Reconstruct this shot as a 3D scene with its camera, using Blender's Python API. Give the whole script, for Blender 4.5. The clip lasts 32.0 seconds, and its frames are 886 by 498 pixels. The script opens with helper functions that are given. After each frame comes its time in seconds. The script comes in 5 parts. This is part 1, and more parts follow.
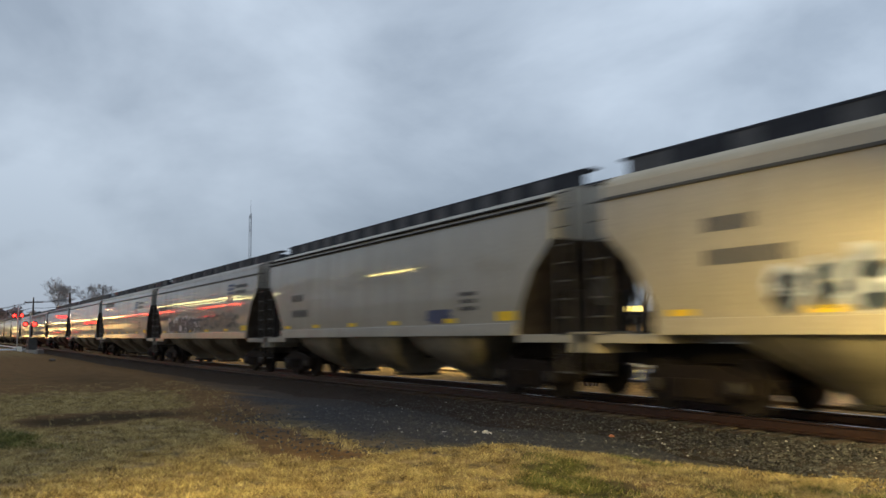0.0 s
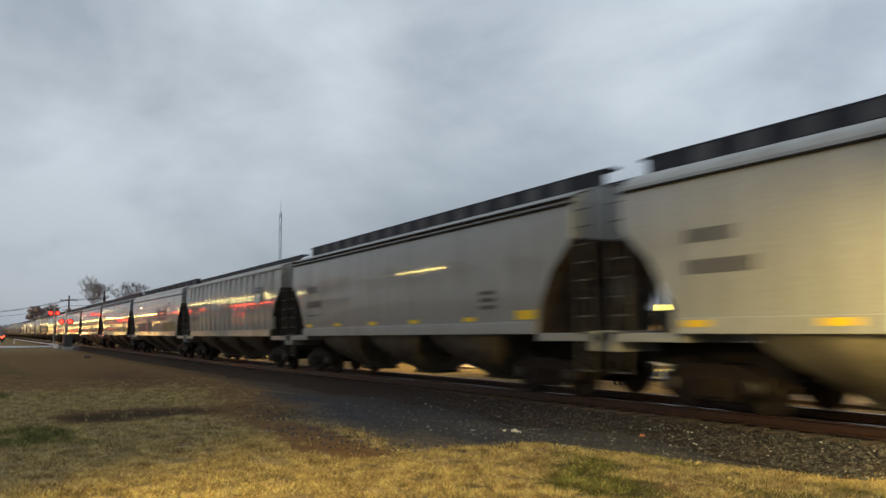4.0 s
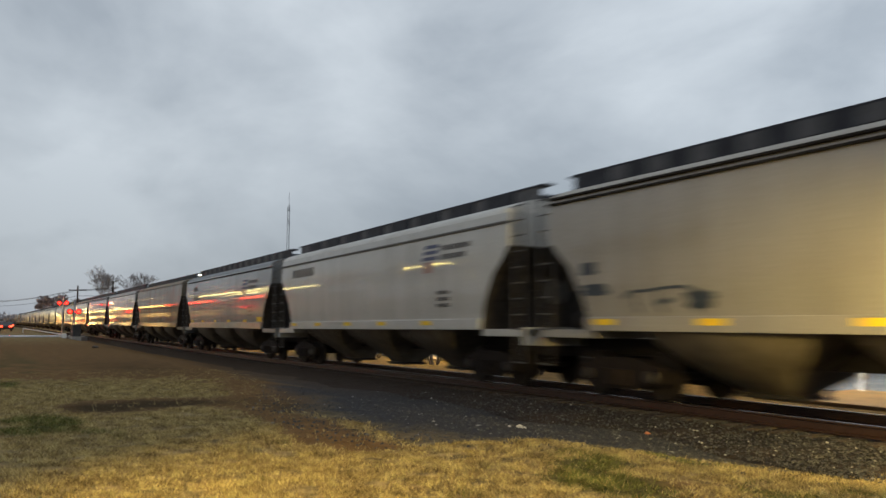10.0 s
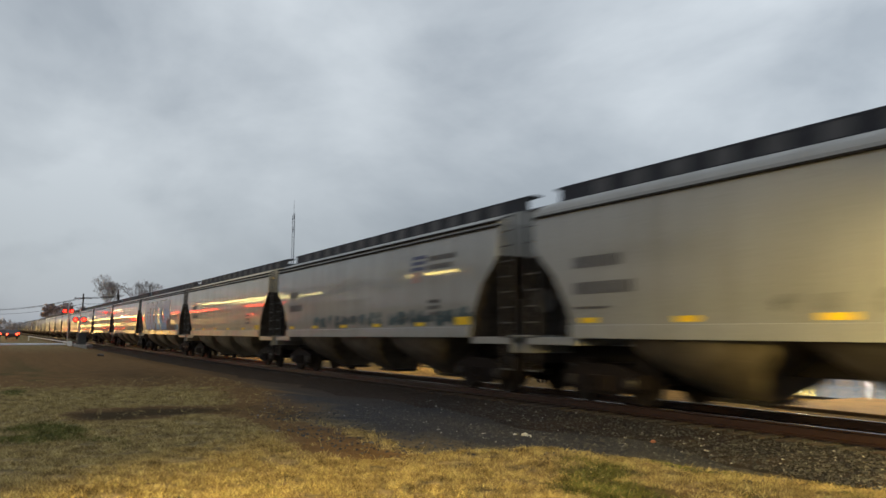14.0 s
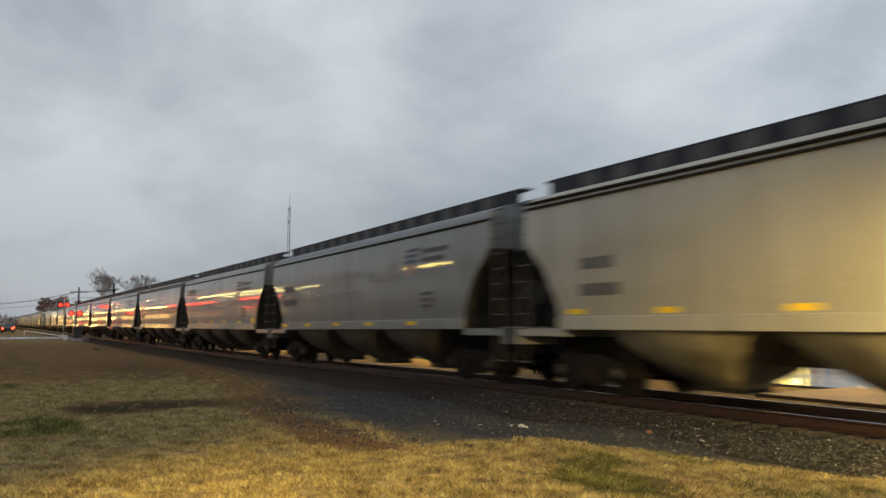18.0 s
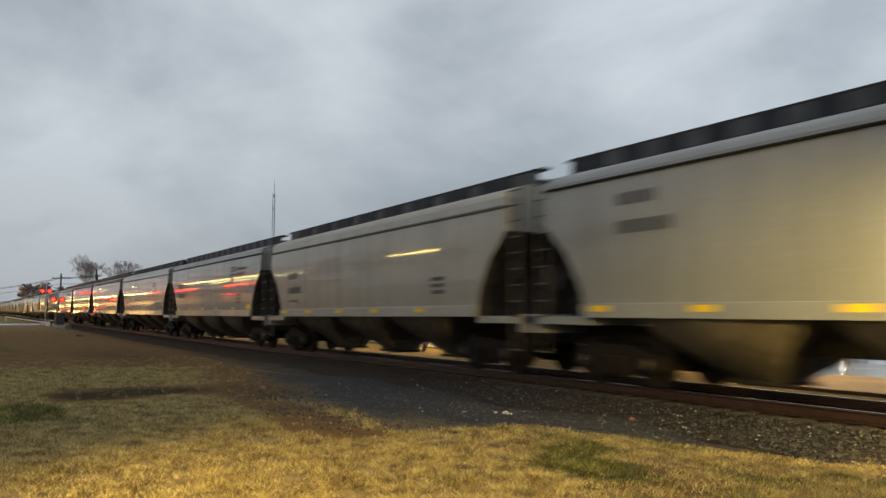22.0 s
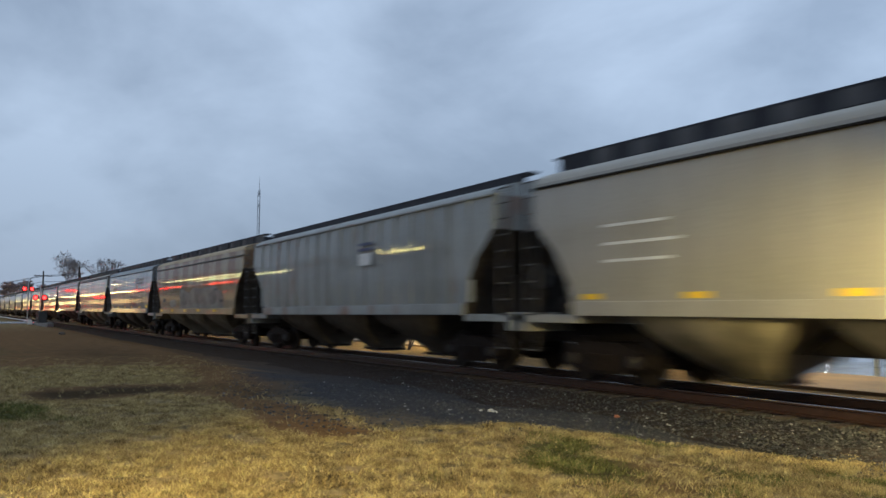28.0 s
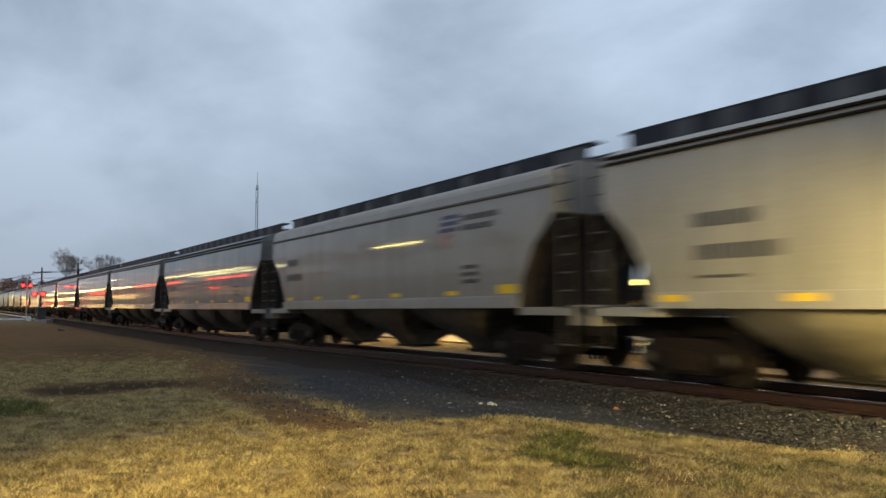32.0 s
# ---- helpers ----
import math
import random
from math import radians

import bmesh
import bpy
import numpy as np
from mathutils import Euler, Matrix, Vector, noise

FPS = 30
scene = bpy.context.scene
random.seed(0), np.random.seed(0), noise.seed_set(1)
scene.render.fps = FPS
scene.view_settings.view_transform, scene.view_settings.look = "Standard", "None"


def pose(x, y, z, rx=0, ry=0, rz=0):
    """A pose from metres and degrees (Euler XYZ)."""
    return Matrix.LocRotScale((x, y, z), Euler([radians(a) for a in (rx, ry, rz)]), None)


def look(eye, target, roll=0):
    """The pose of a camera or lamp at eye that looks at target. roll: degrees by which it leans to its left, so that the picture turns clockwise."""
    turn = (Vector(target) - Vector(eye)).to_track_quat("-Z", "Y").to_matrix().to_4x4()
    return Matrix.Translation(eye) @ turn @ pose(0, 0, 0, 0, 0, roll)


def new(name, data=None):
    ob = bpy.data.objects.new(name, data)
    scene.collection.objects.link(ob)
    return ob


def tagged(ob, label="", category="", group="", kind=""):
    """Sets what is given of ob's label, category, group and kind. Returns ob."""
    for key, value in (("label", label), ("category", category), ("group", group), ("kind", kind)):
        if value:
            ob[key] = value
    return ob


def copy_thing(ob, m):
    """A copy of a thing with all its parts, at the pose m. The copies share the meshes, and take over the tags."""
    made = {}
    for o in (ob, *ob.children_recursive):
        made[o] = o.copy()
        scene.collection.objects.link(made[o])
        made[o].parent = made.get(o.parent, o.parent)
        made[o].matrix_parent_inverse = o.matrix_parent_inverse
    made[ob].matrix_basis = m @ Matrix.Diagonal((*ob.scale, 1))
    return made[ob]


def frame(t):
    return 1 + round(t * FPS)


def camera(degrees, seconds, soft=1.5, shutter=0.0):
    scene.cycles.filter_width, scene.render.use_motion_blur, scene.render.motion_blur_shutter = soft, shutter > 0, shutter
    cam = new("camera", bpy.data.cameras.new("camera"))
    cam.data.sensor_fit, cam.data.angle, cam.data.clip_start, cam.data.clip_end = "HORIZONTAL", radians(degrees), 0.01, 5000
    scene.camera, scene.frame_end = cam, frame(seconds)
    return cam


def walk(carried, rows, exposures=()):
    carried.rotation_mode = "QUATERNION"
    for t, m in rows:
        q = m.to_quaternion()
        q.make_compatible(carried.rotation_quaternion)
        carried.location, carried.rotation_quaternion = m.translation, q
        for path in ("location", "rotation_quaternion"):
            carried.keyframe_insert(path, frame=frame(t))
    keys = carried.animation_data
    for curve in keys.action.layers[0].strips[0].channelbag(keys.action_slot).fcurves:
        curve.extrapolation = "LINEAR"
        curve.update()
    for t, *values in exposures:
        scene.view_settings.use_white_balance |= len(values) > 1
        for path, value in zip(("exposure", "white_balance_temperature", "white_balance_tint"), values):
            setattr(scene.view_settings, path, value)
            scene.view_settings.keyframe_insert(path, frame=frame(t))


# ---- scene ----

def aim(yaw, pitch, roll):
    """The camera's pose at its standing place: yaw from across the track towards the far crossing, degrees."""
    a, p = radians(yaw), radians(pitch)
    way = Vector((-math.sin(a) * math.cos(p), math.cos(a) * math.cos(p), math.sin(p)))
    return look(EYE, EYE + way * 10, roll)


EYE = Vector((0.0, 0.0, 1.57))
cam = camera(57.7, 32.0, soft=1.5, shutter=0.75)
walk(cam, [
    (0, aim(58.10, 5.81, -0.55)),
    (0.5, aim(58.27, 5.93, -0.60)),
    (1, aim(58.46, 6.02, -0.67)),
    (1.5, aim(58.75, 6.06, -0.72)),
    (2, aim(59.12, 6.06, -0.71)),
    (2.5, aim(59.53, 6.00, -0.64)),
    (3, aim(59.84, 5.92, -0.56)),
    (3.5, aim(60.06, 5.79, -0.50)),
    (5.5, aim(60.32, 5.61, -0.17)),
    (6, aim(60.44, 5.59, -0.10)),
    (6.5, aim(60.59, 5.53, -0.05)),
    (7, aim(60.71, 5.51, 0.01)),
    (7.5, aim(60.79, 5.51, 0.05)),
    (8, aim(60.81, 5.52, 0.05)),
    (8.5, aim(60.81, 5.49, 0.10)),
    (9, aim(60.79, 5.41, 0.18)),
    (9.5, aim(60.77, 5.35, 0.32)),
    (10, aim(60.70, 5.35, 0.36)),
    (10.5, aim(60.63, 5.38, 0.42)),
    (11, aim(60.59, 5.42, 0.34)),
    (11.5, aim(60.59, 5.47, 0.30)),
    (12, aim(60.68, 5.54, 0.18)),
    (12.5, aim(60.85, 5.66, 0.23)),
    (13, aim(61.03, 5.82, 0.30)),
    (13.5, aim(61.12, 5.91, 0.34)),
    (14, aim(61.04, 5.90, 0.34)),
    (14.5, aim(60.83, 5.85, 0.23)),
    (16.5, aim(60.38, 5.58, 0.12)),
    (17, aim(60.50, 5.47, 0.10)),
    (17.5, aim(60.61, 5.39, 0.07)),
    (18, aim(60.75, 5.33, 0.04)),
    (18.5, aim(60.85, 5.29, 0.07)),
    (19, aim(60.95, 5.21, 0.16)),
    (19.5, aim(60.89, 5.10, 0.01)),
    (20, aim(60.75, 5.01, -0.02)),
    (20.5, aim(60.49, 4.89, 0.10)),
    (21, aim(60.18, 4.74, 0.13)),
    (21.5, aim(59.90, 4.59, 0.19)),
    (22, aim(59.69, 4.44, 0.19)),
    (22.5, aim(59.56, 4.33, 0.19)),
    (23, aim(59.50, 4.28, 0.19)),
    (23.5, aim(59.45, 4.25, 0.16)),
    (24, aim(59.36, 4.23, 0.19)),
    (24.5, aim(59.25, 4.23, 0.21)),
    (25, aim(59.11, 4.22, 0.22)),
    (25.5, aim(59.02, 4.22, 0.27)),
    (27.5, aim(58.69, 4.26, 0.25)),
    (28, aim(58.67, 4.31, 0.21)),
    (28.5, aim(58.74, 4.37, 0.16)),
    (29, aim(58.80, 4.44, 0.10)),
    (29.5, aim(58.83, 4.43, -0.03)),
    (30, aim(58.85, 4.36, -0.16)),
    (30.5, aim(58.77, 4.22, -0.26)),
    (31, aim(58.70, 4.07, -0.28)),
    (31.5, aim(58.61, 3.95, -0.26)),
    (32, aim(58.57, 3.85, -0.21)),
], exposures=[
    (0, 0.0, 5980, 10), (3, 0.05, 6320, 10), (6, 0.06, 6450, 10), (13, 0.06, 6580, 10), (20, 0.06, 6680, 10), (22.5, 0.02, 6550, 10), (25, -0.06, 5950, 10), (28, -0.1, 5450, 10), (30, -0.1, 5480, 10), (32, 0.0, 5780, 10),
])

# plan: the track runs along x, the train rolls towards +x
RAIL_Z, TRACK_Y, SPEED, CAR = 0.145, 12.0, 18.273, 18.27



def grade(x):
    """The track falls a little from the yard towards the crossing."""
    u = min(1.0, max(0.0, (-9.0 - x) / 36.0))
    return -0.18 * u * u * (3 - 2 * u)


# ---- light ----
world = bpy.data.worlds.new("overcast_dusk")
scene.world = world
world.use_nodes = True
wn, wl = world.node_tree.nodes, world.node_tree.links
wn.clear()
w_out = wn.new("ShaderNodeOutputWorld")
w_bg = wn.new("ShaderNodeBackground")
w_sky = wn.new("ShaderNodeTexSky")
w_sky.sky_type, w_sky.sun_disc = "NISHITA", False
w_sky.sun_elevation, w_sky.sun_rotation = radians(4), radians(200)
w_co = wn.new("ShaderNodeTexCoord")
w_map = wn.new("ShaderNodeMapping")
w_map.inputs["Scale"].default_value = (1.0, 1.0, 1.7)
w_noise = wn.new("ShaderNodeTexNoise")
w_noise.inputs["Scale"].default_value, w_noise.inputs["Detail"].default_value = 2.6, 6.0
w_noise.inputs["Roughness"].default_value = 0.52
w_noise.inputs["Distortion"].default_value = 0.25
w_ramp = wn.new("ShaderNodeValToRGB")
w_ramp.color_ramp.elements[0].position, w_ramp.color_ramp.elements[0].color = 0.36, (0.36, 0.41, 0.47, 1)
w_ramp.color_ramp.elements[1].position, w_ramp.color_ramp.elements[1].color = 0.64, (0.60, 0.66, 0.72, 1)
w_sep = wn.new("ShaderNodeSeparateXYZ")
w_grad = wn.new("ShaderNodeValToRGB")
w_grad.color_ramp.elements[0].position, w_grad.color_ramp.elements[0].color = 0.0, (0.64, 0.66, 0.69, 1)
w_grad.color_ramp.elements[1].position, w_grad.color_ramp.elements[1].color = 0.22, (1.0, 1.0, 1.0, 1)
w_mul = wn.new("ShaderNodeMix")
w_mul.data_type, w_mul.blend_type = "RGBA", "MULTIPLY"
w_mul.inputs["Factor"].default_value = 1.0
w_mix = wn.new("ShaderNodeMix")
w_mix.data_type = "RGBA"
w_mix.inputs["Factor"].default_value = 0.985
wl.new(w_co.outputs["Generated"], w_map.inputs["Vector"])
wl.new(w_map.outputs["Vector"], w_noise.inputs["Vector"])
wl.new(w_noise.outputs["Fac"], w_ramp.inputs["Fac"])
wl.new(w_co.outputs["Generated"], w_sep.inputs["Vector"])
wl.new(w_sep.outputs["Z"], w_grad.inputs["Fac"])
wl.new(w_ramp.outputs["Color"], w_mul.inputs["A"])
wl.new(w_grad.outputs["Color"], w_mul.inputs["B"])
w_side = wn.new("ShaderNodeMapRange")
w_side.inputs["From Min"].default_value, w_side.inputs["From Max"].default_value = -1.0, -0.4
w_side.inputs["To Min"].default_value, w_side.inputs["To Max"].default_value = 0.96, 1.18
w_clear = wn.new("ShaderNodeMix")
w_clear.data_type, w_clear.blend_type = "RGBA", "MULTIPLY"
w_clear.inputs["Factor"].default_value = 1.0
wl.new(w_sep.outputs["X"], w_side.inputs["Value"])
wl.new(w_mul.outputs["Result"], w_clear.inputs["A"])
wl.new(w_side.outputs["Result"], w_clear.inputs["B"])
# the last daylight stands over the track; the sky behind the road is already dim
w_dusk = wn.new("ShaderNodeMapRange")
w_dusk.inputs["From Min"].default_value, w_dusk.inputs["From Max"].default_value = -0.75, 0.05
w_dusk.inputs["To Min"].default_value, w_dusk.inputs["To Max"].default_value = 0.72, 1.0
w_dim = wn.new("ShaderNodeMix")
w_dim.data_type, w_dim.blend_type = "RGBA", "MULTIPLY"
w_dim.inputs["Factor"].default_value = 1.0
wl.new(w_sep.outputs["Y"], w_dusk.inputs["Value"])
wl.new(w_clear.outputs["Result"], w_dim.inputs["A"])
wl.new(w_dusk.outputs["Result"], w_dim.inputs["B"])
wl.new(w_sky.outputs["Color"], w_mix.inputs["A"])
wl.new(w_dim.outputs["Result"], w_mix.inputs["B"])
wl.new(w_mix.outputs["Result"], w_bg.inputs["Color"])
w_bg.inputs["Strength"].default_value = 0.98
wl.new(w_bg.outputs["Background"], w_out.inputs["Surface"])

sun = new("sun", bpy.data.lights.new("sun", "SUN"))
sun.data.energy, sun.data.angle, sun.data.color = 0.25, radians(60), (0.9, 0.95, 1.0)
sun.matrix_world = look((-20, 60, 60), (0, 0, 0))


def lamp_light(name, place, watts, color, size=0.25, cone=0, target=None):
    ob = new(name, bpy.data.lights.new(name, "SPOT" if cone else "POINT"))
    if cone:
        ob.data.spot_size, ob.data.spot_blend = radians(cone), 0.9
    ob.data.energy, ob.data.color, ob.data.shadow_soft_size = watts, color, size
    ob.matrix_basis = look(place, target) if target else Matrix.Translation(place)
    return ob


SODIUM = (1.0, 0.74, 0.24)
lamp_light("street_light_near", (-4.8, -2.2, 4.8), 4900, (1.0, 0.72, 0.19), 0.3, 80, (-5.9, 3.3, 0))
# unseen spot added to warm the cars and bays at the right
lamp_light("flood_light", (-2.2, 8.9, 2.2), 2700, SODIUM, 0.15, 78, (-7.2, 10.6, 0.9))
for lamp_x, watts in ((4.0, 2600), (-14.0, 5600), (-32.0, 10500), (-52.0, 11500)):
    lamp_light("street_light_across", (lamp_x, 21.6, 6.8), watts, SODIUM, 0.3, 128)


lamp_light("crossing_light", (-95.0, 21.0, 6.8), 14000, SODIUM, 0.3, 140)


# ---- materials ----
def material(name, rough=0.7, metal=0.0, spec=0.5):
    m = bpy.data.materials.new(name)
    m.use_nodes = True
    b = m.node_tree.nodes["Principled BSDF"]
    b.inputs["Roughness"].default_value, b.inputs["Metallic"].default_value = rough, metal
    b.inputs["Specular IOR Level"].default_value = spec
    return m, m.node_tree.nodes, m.node_tree.links, b


def noise_node(n, l, vec, scale, detail=4.0, rough=0.55):
    t = n.new("ShaderNodeTexNoise")
    t.inputs["Scale"].default_value, t.inputs["Detail"].default_value = scale, detail
    t.inputs["Roughness"].default_value = rough
    l.new(vec, t.inputs["Vector"])
    return t.outputs["Fac"]


def ramp_node(n, l, fac, stops):
    r = n.new("ShaderNodeValToRGB")
    while len(r.color_ramp.elements) < len(stops):
        r.color_ramp.elements.new(0.5)
    for e, (pos, col) in zip(r.color_ramp.elements, stops):
        e.position, e.color = pos, (*col, 1) if len(col) == 3 else col
    l.new(fac, r.inputs["Fac"])
    return r.outputs["Color"]


def mix_node(n, l, fac, a, b, blend="MIX"):
    m = n.new("ShaderNodeMix")
    m.data_type, m.blend_type = "RGBA", blend
    for key, v in (("Factor", fac), ("A", a), ("B", b)):
        if isinstance(v, (int, float)):
            m.inputs[key].default_value = v
        elif isinstance(v, tuple):
            m.inputs[key].default_value = (*v, 1)
        else:
            l.new(v, m.inputs[key])
    return m.outputs["Result"]


def math_node(n, l, op, a, b=0.0):
    m = n.new("ShaderNodeMath")
    m.operation = op
    for i, v in enumerate((a, b)):
        if isinstance(v, (int, float)):
            m.inputs[i].default_value = v
        else:
            l.new(v, m.inputs[i])
    return m.outputs[0]


def bump_node(n, l, b, height, strength, dist):
    u = n.new("ShaderNodeBump")
    u.inputs["Strength"].default_value, u.inputs["Distance"].default_value = strength, dist
    l.new(height, u.inputs["Height"])
    l.new(u.outputs["Normal"], b.inputs["Normal"])


def object_coords(n, l, scale=(1, 1, 1), shift=True):
    co = n.new("ShaderNodeTexCoord")
    mp = n.new("ShaderNodeMapping")
    mp.inputs["Scale"].default_value = scale
    l.new(co.outputs["Object"], mp.inputs["Vector"])
    if not shift:
        return mp.outputs["Vector"]
    info = n.new("ShaderNodeObjectInfo")
    far = n.new("ShaderNodeVectorMath")
    far.operation = "ADD"
    k = math_node(n, l, "MULTIPLY", info.outputs["Random"], 80.0)
    comb = n.new("ShaderNodeCombineXYZ")
    l.new(k, comb.inputs[0]), l.new(k, comb.inputs[1])
    l.new(mp.outputs["Vector"], far.inputs[0]), l.new(comb.outputs[0], far.inputs[1])
    return far.outputs[0]


def plain(name, color, rough=0.7, metal=0.0, vary=0.25, scale=6.0, bump=0.0, spec=0.5):
    m, n, l, b = material(name, rough, metal, spec)
    vec = object_coords(n, l)
    f = noise_node(n, l, vec, scale)
    f2 = noise_node(n, l, vec, scale * 9, 3.0)
    f3 = math_node(n, l, "ADD", math_node(n, l, "MULTIPLY", f, 0.7), math_node(n, l, "MULTIPLY", f2, 0.3))
    lo = tuple(c * (1 - vary) for c in color)
    hi = tuple(min(1, c * (1 + vary)) for c in color)
    l.new(ramp_node(n, l, f3, [(0.35, lo), (0.65, hi)]), b.inputs["Base Color"])
    if bump:
        bump_node(n, l, b, f2, bump, 0.02)
    return m


def paint(name, color, grime=0.35, rust=0.0, rough=0.3, rust_color=(0.20, 0.075, 0.03), coat=0.7):
    """Weathered freight-car paint: washed-down streaks, dust, and blotches of rust."""
    m, n, l, b = material(name, rough)
    streak = noise_node(n, l, object_coords(n, l, (1.6, 1.6, 0.10)), 1.6, 5.0, 0.6)
    cloud = noise_node(n, l, object_coords(n, l, (0.35, 0.5, 0.5)), 1.0, 4.0)
    fine = noise_node(n, l, object_coords(n, l), 22.0, 3.0)
    dirty = tuple(c * k for c, k in zip(color, (0.60, 0.57, 0.52)))
    both = math_node(n, l, "ADD", math_node(n, l, "MULTIPLY", streak, 0.6), math_node(n, l, "MULTIPLY", cloud, 0.4))
    dirt = ramp_node(n, l, both, [(0.42, (0, 0, 0)), (0.66, (grime,) * 3)])
    col = mix_node(n, l, dirt, color, dirty)
    col = mix_node(n, l, 0.12, col, ramp_node(n, l, fine, [(0.3, (0, 0, 0)), (0.7, (1, 1, 1))]), "OVERLAY")
    if rust:
        r = noise_node(n, l, object_coords(n, l, (0.8, 0.8, 0.28)), 1.1, 6.0, 0.62)
        mask = ramp_node(n, l, r, [(0.62 - 0.3 * rust, (0, 0, 0)), (0.78 - 0.3 * rust, (1, 1, 1))])
        col = mix_node(n, l, mask, col, rust_color)
    l.new(col, b.inputs["Base Color"])
    rr = ramp_node(n, l, both, [(0.4, (rough,) * 3), (0.7, (min(1, rough + 0.18 + 0.2 * rust),) * 3)])
    l.new(rr, b.inputs["Roughness"])
    b.inputs["Coat Weight"].default_value, b.inputs["Coat Roughness"].default_value = coat * (1 - rust), 0.05
    wave = noise_node(n, l, object_coords(n, l, (1.5, 1, 0.4)), 1.0, 2.0)
    bump_node(n, l, b, wave, 0.36, 0.05)
    return m


def rust_bays(m, rust_color):
    """Rust that has bled down from the eave in a row of ragged patches, one to each panel."""
    n, l = m.node_tree.nodes, m.node_tree.links
    b = n["Principled BSDF"]
    was = b.inputs["Base Color"].links[0].from_socket
    co = n.new("ShaderNodeTexCoord").outputs["Object"]
    sep = n.new("ShaderNodeSeparateXYZ")
    l.new(co, sep.inputs[0])
    rag = math_node(n, l, "SUBTRACT", noise_node(n, l, co, 0.9, 6.0, 0.65), 0.5)
    rag2 = math_node(n, l, "SUBTRACT", noise_node(n, l, co, 2.6, 6.0, 0.7), 0.5)
    u = math_node(n, l, "ADD", math_node(n, l, "MULTIPLY", sep.outputs["X"], 6.2832 / 2.1), math_node(n, l, "MULTIPLY", rag, 3.5))
    wave = math_node(n, l, "ADD", math_node(n, l, "SINE", u, 0.0), math_node(n, l, "ADD", math_node(n, l, "MULTIPLY", rag2, 2.2), 0.4))
    low = math_node(n, l, "ADD", sep.outputs["Z"], math_node(n, l, "MULTIPLY", rag2, 1.8))
    up = n.new("ShaderNodeMapRange")
    up.inputs["From Min"].default_value, up.inputs["From Max"].default_value = 2.3, 2.85
    l.new(low, up.inputs["Value"])
    mask = math_node(n, l, "MULTIPLY", ramp_node(n, l, wave, [(-0.0, (0, 0, 0)), (0.45, (1, 1, 1))]), up.outputs[0])
    l.new(mix_node(n, l, math_node(n, l, "MULTIPLY", mask, 0.85), was, rust_color), b.inputs["Base Color"])


def glow(name, color, strength):
    m, n, l, b = material(name, 0.4)
    b.inputs["Base Color"].default_value = (*color, 1)
    b.inputs["Emission Color"].default_value, b.inputs["Emission Strength"].default_value = (*color, 1), strength
    return m


COATS = {
    "grey": ("grey_car_paint", (0.27, 0.27, 0.26), 0.5),
    "dark": ("dark_grey_car_paint", (0.18, 0.19, 0.20), 0.5),
    "bluegrey": ("blue_grey_car_paint", (0.22, 0.25, 0.27), 0.5),
    "light": ("light_grey_car_paint", (0.36, 0.36, 0.34), 0.5),
    "white": ("dusty_white_car_paint", (0.45, 0.44, 0.41), 0.4),
    "offwhite": ("grimy_white_car_paint", (0.37, 0.36, 0.335), 0.4),
    "beige": ("beige_car_paint", (0.35, 0.325, 0.275), 0.5),
    "cream": ("cream_car_paint", (0.46, 0.39, 0.27), 0.4),
    "taupe": ("taupe_car_paint", (0.29, 0.265, 0.23), 0.5),
    "brown": ("brown_rusty_car_paint", (0.165, 0.135, 0.09), 0.6, 0.4, 0.5, (0.17, 0.085, 0.035)),
    "streaked": ("streaked_white_car_paint", (0.31, 0.30, 0.27), 1.0, 0.0, 0.5),
    "patchy": ("patchy_grey_car_paint", (0.30, 0.31, 0.30), 0.9, 0.15, 0.5),
    "rusty": ("rust_blotched_cream_car_paint", (0.37, 0.285, 0.17), 0.7, 0.25, 0.5, (0.22, 0.115, 0.05)),
}
PAINTS = {k: paint(*v) for k, v in COATS.items()}
# roofs: the same paints without gloss, the sky's light put in as brighter colour
ROOFS = {k: paint(v[0].replace("paint", "sky_lit_roof_paint"), tuple(c * 1.25 for c in v[1]), 0.5, v[3] if len(v) > 3 else 0.0, 0.6, v[5] if len(v) > 5 else (0.2, 0.075, 0.03), 0.0)
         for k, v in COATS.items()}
rust_bays(PAINTS["rusty"], (0.185, 0.078, 0.028))
STEEL_DARK = plain("grimy_dark_steel", (0.022, 0.019, 0.017), 0.75, 0.2, 0.4, 5.0, 0.3, spec=0.12)
TRUCK_STEEL = plain("oily_brown_truck_steel", (0.017, 0.0125, 0.0105), 0.7, 0.2, 0.4, 6.0, 0.3, spec=0.12)
WHEEL_STEEL = plain("worn_wheel_steel", (0.02, 0.016, 0.014), 0.6, 0.3, 0.3, 8.0, spec=0.12)
CAP_STEEL = plain("pale_bearing_cap", (0.034, 0.029, 0.025), 0.5, 0.3, 0.2, 8.0)
ROOF_DARK = plain("dark_roof_walk_steel", (0.036, 0.038, 0.046), 0.6, 0.0, 0.3, 4.0, 0.2, spec=0.12)
ROOF_PLATE = plain("weathered_roof_edge_plate", (0.075, 0.075, 0.08), 0.7, 0.0, 0.3, 3.0, 0.2)
# near-black brown for the slope sheets at the car ends
END_DARK = plain("near_black_end_sheet", (0.045, 0.036, 0.028), 0.75, 0.0, 0.4, 3.0, 0.2, spec=0.12)
EAVE_GREY = plain("dull_grey_eave_rail", (0.075, 0.07, 0.062), 0.6, 0.0, 0.25, 4.0)
# bay sheets: brake grime, darkened further to carry the shade under the car
BAY_GRIME_SHADE = plain("brake_grime_with_shade", (0.10, 0.082, 0.06), 0.7, 0.0, 0.4, 3.0, 0.2)
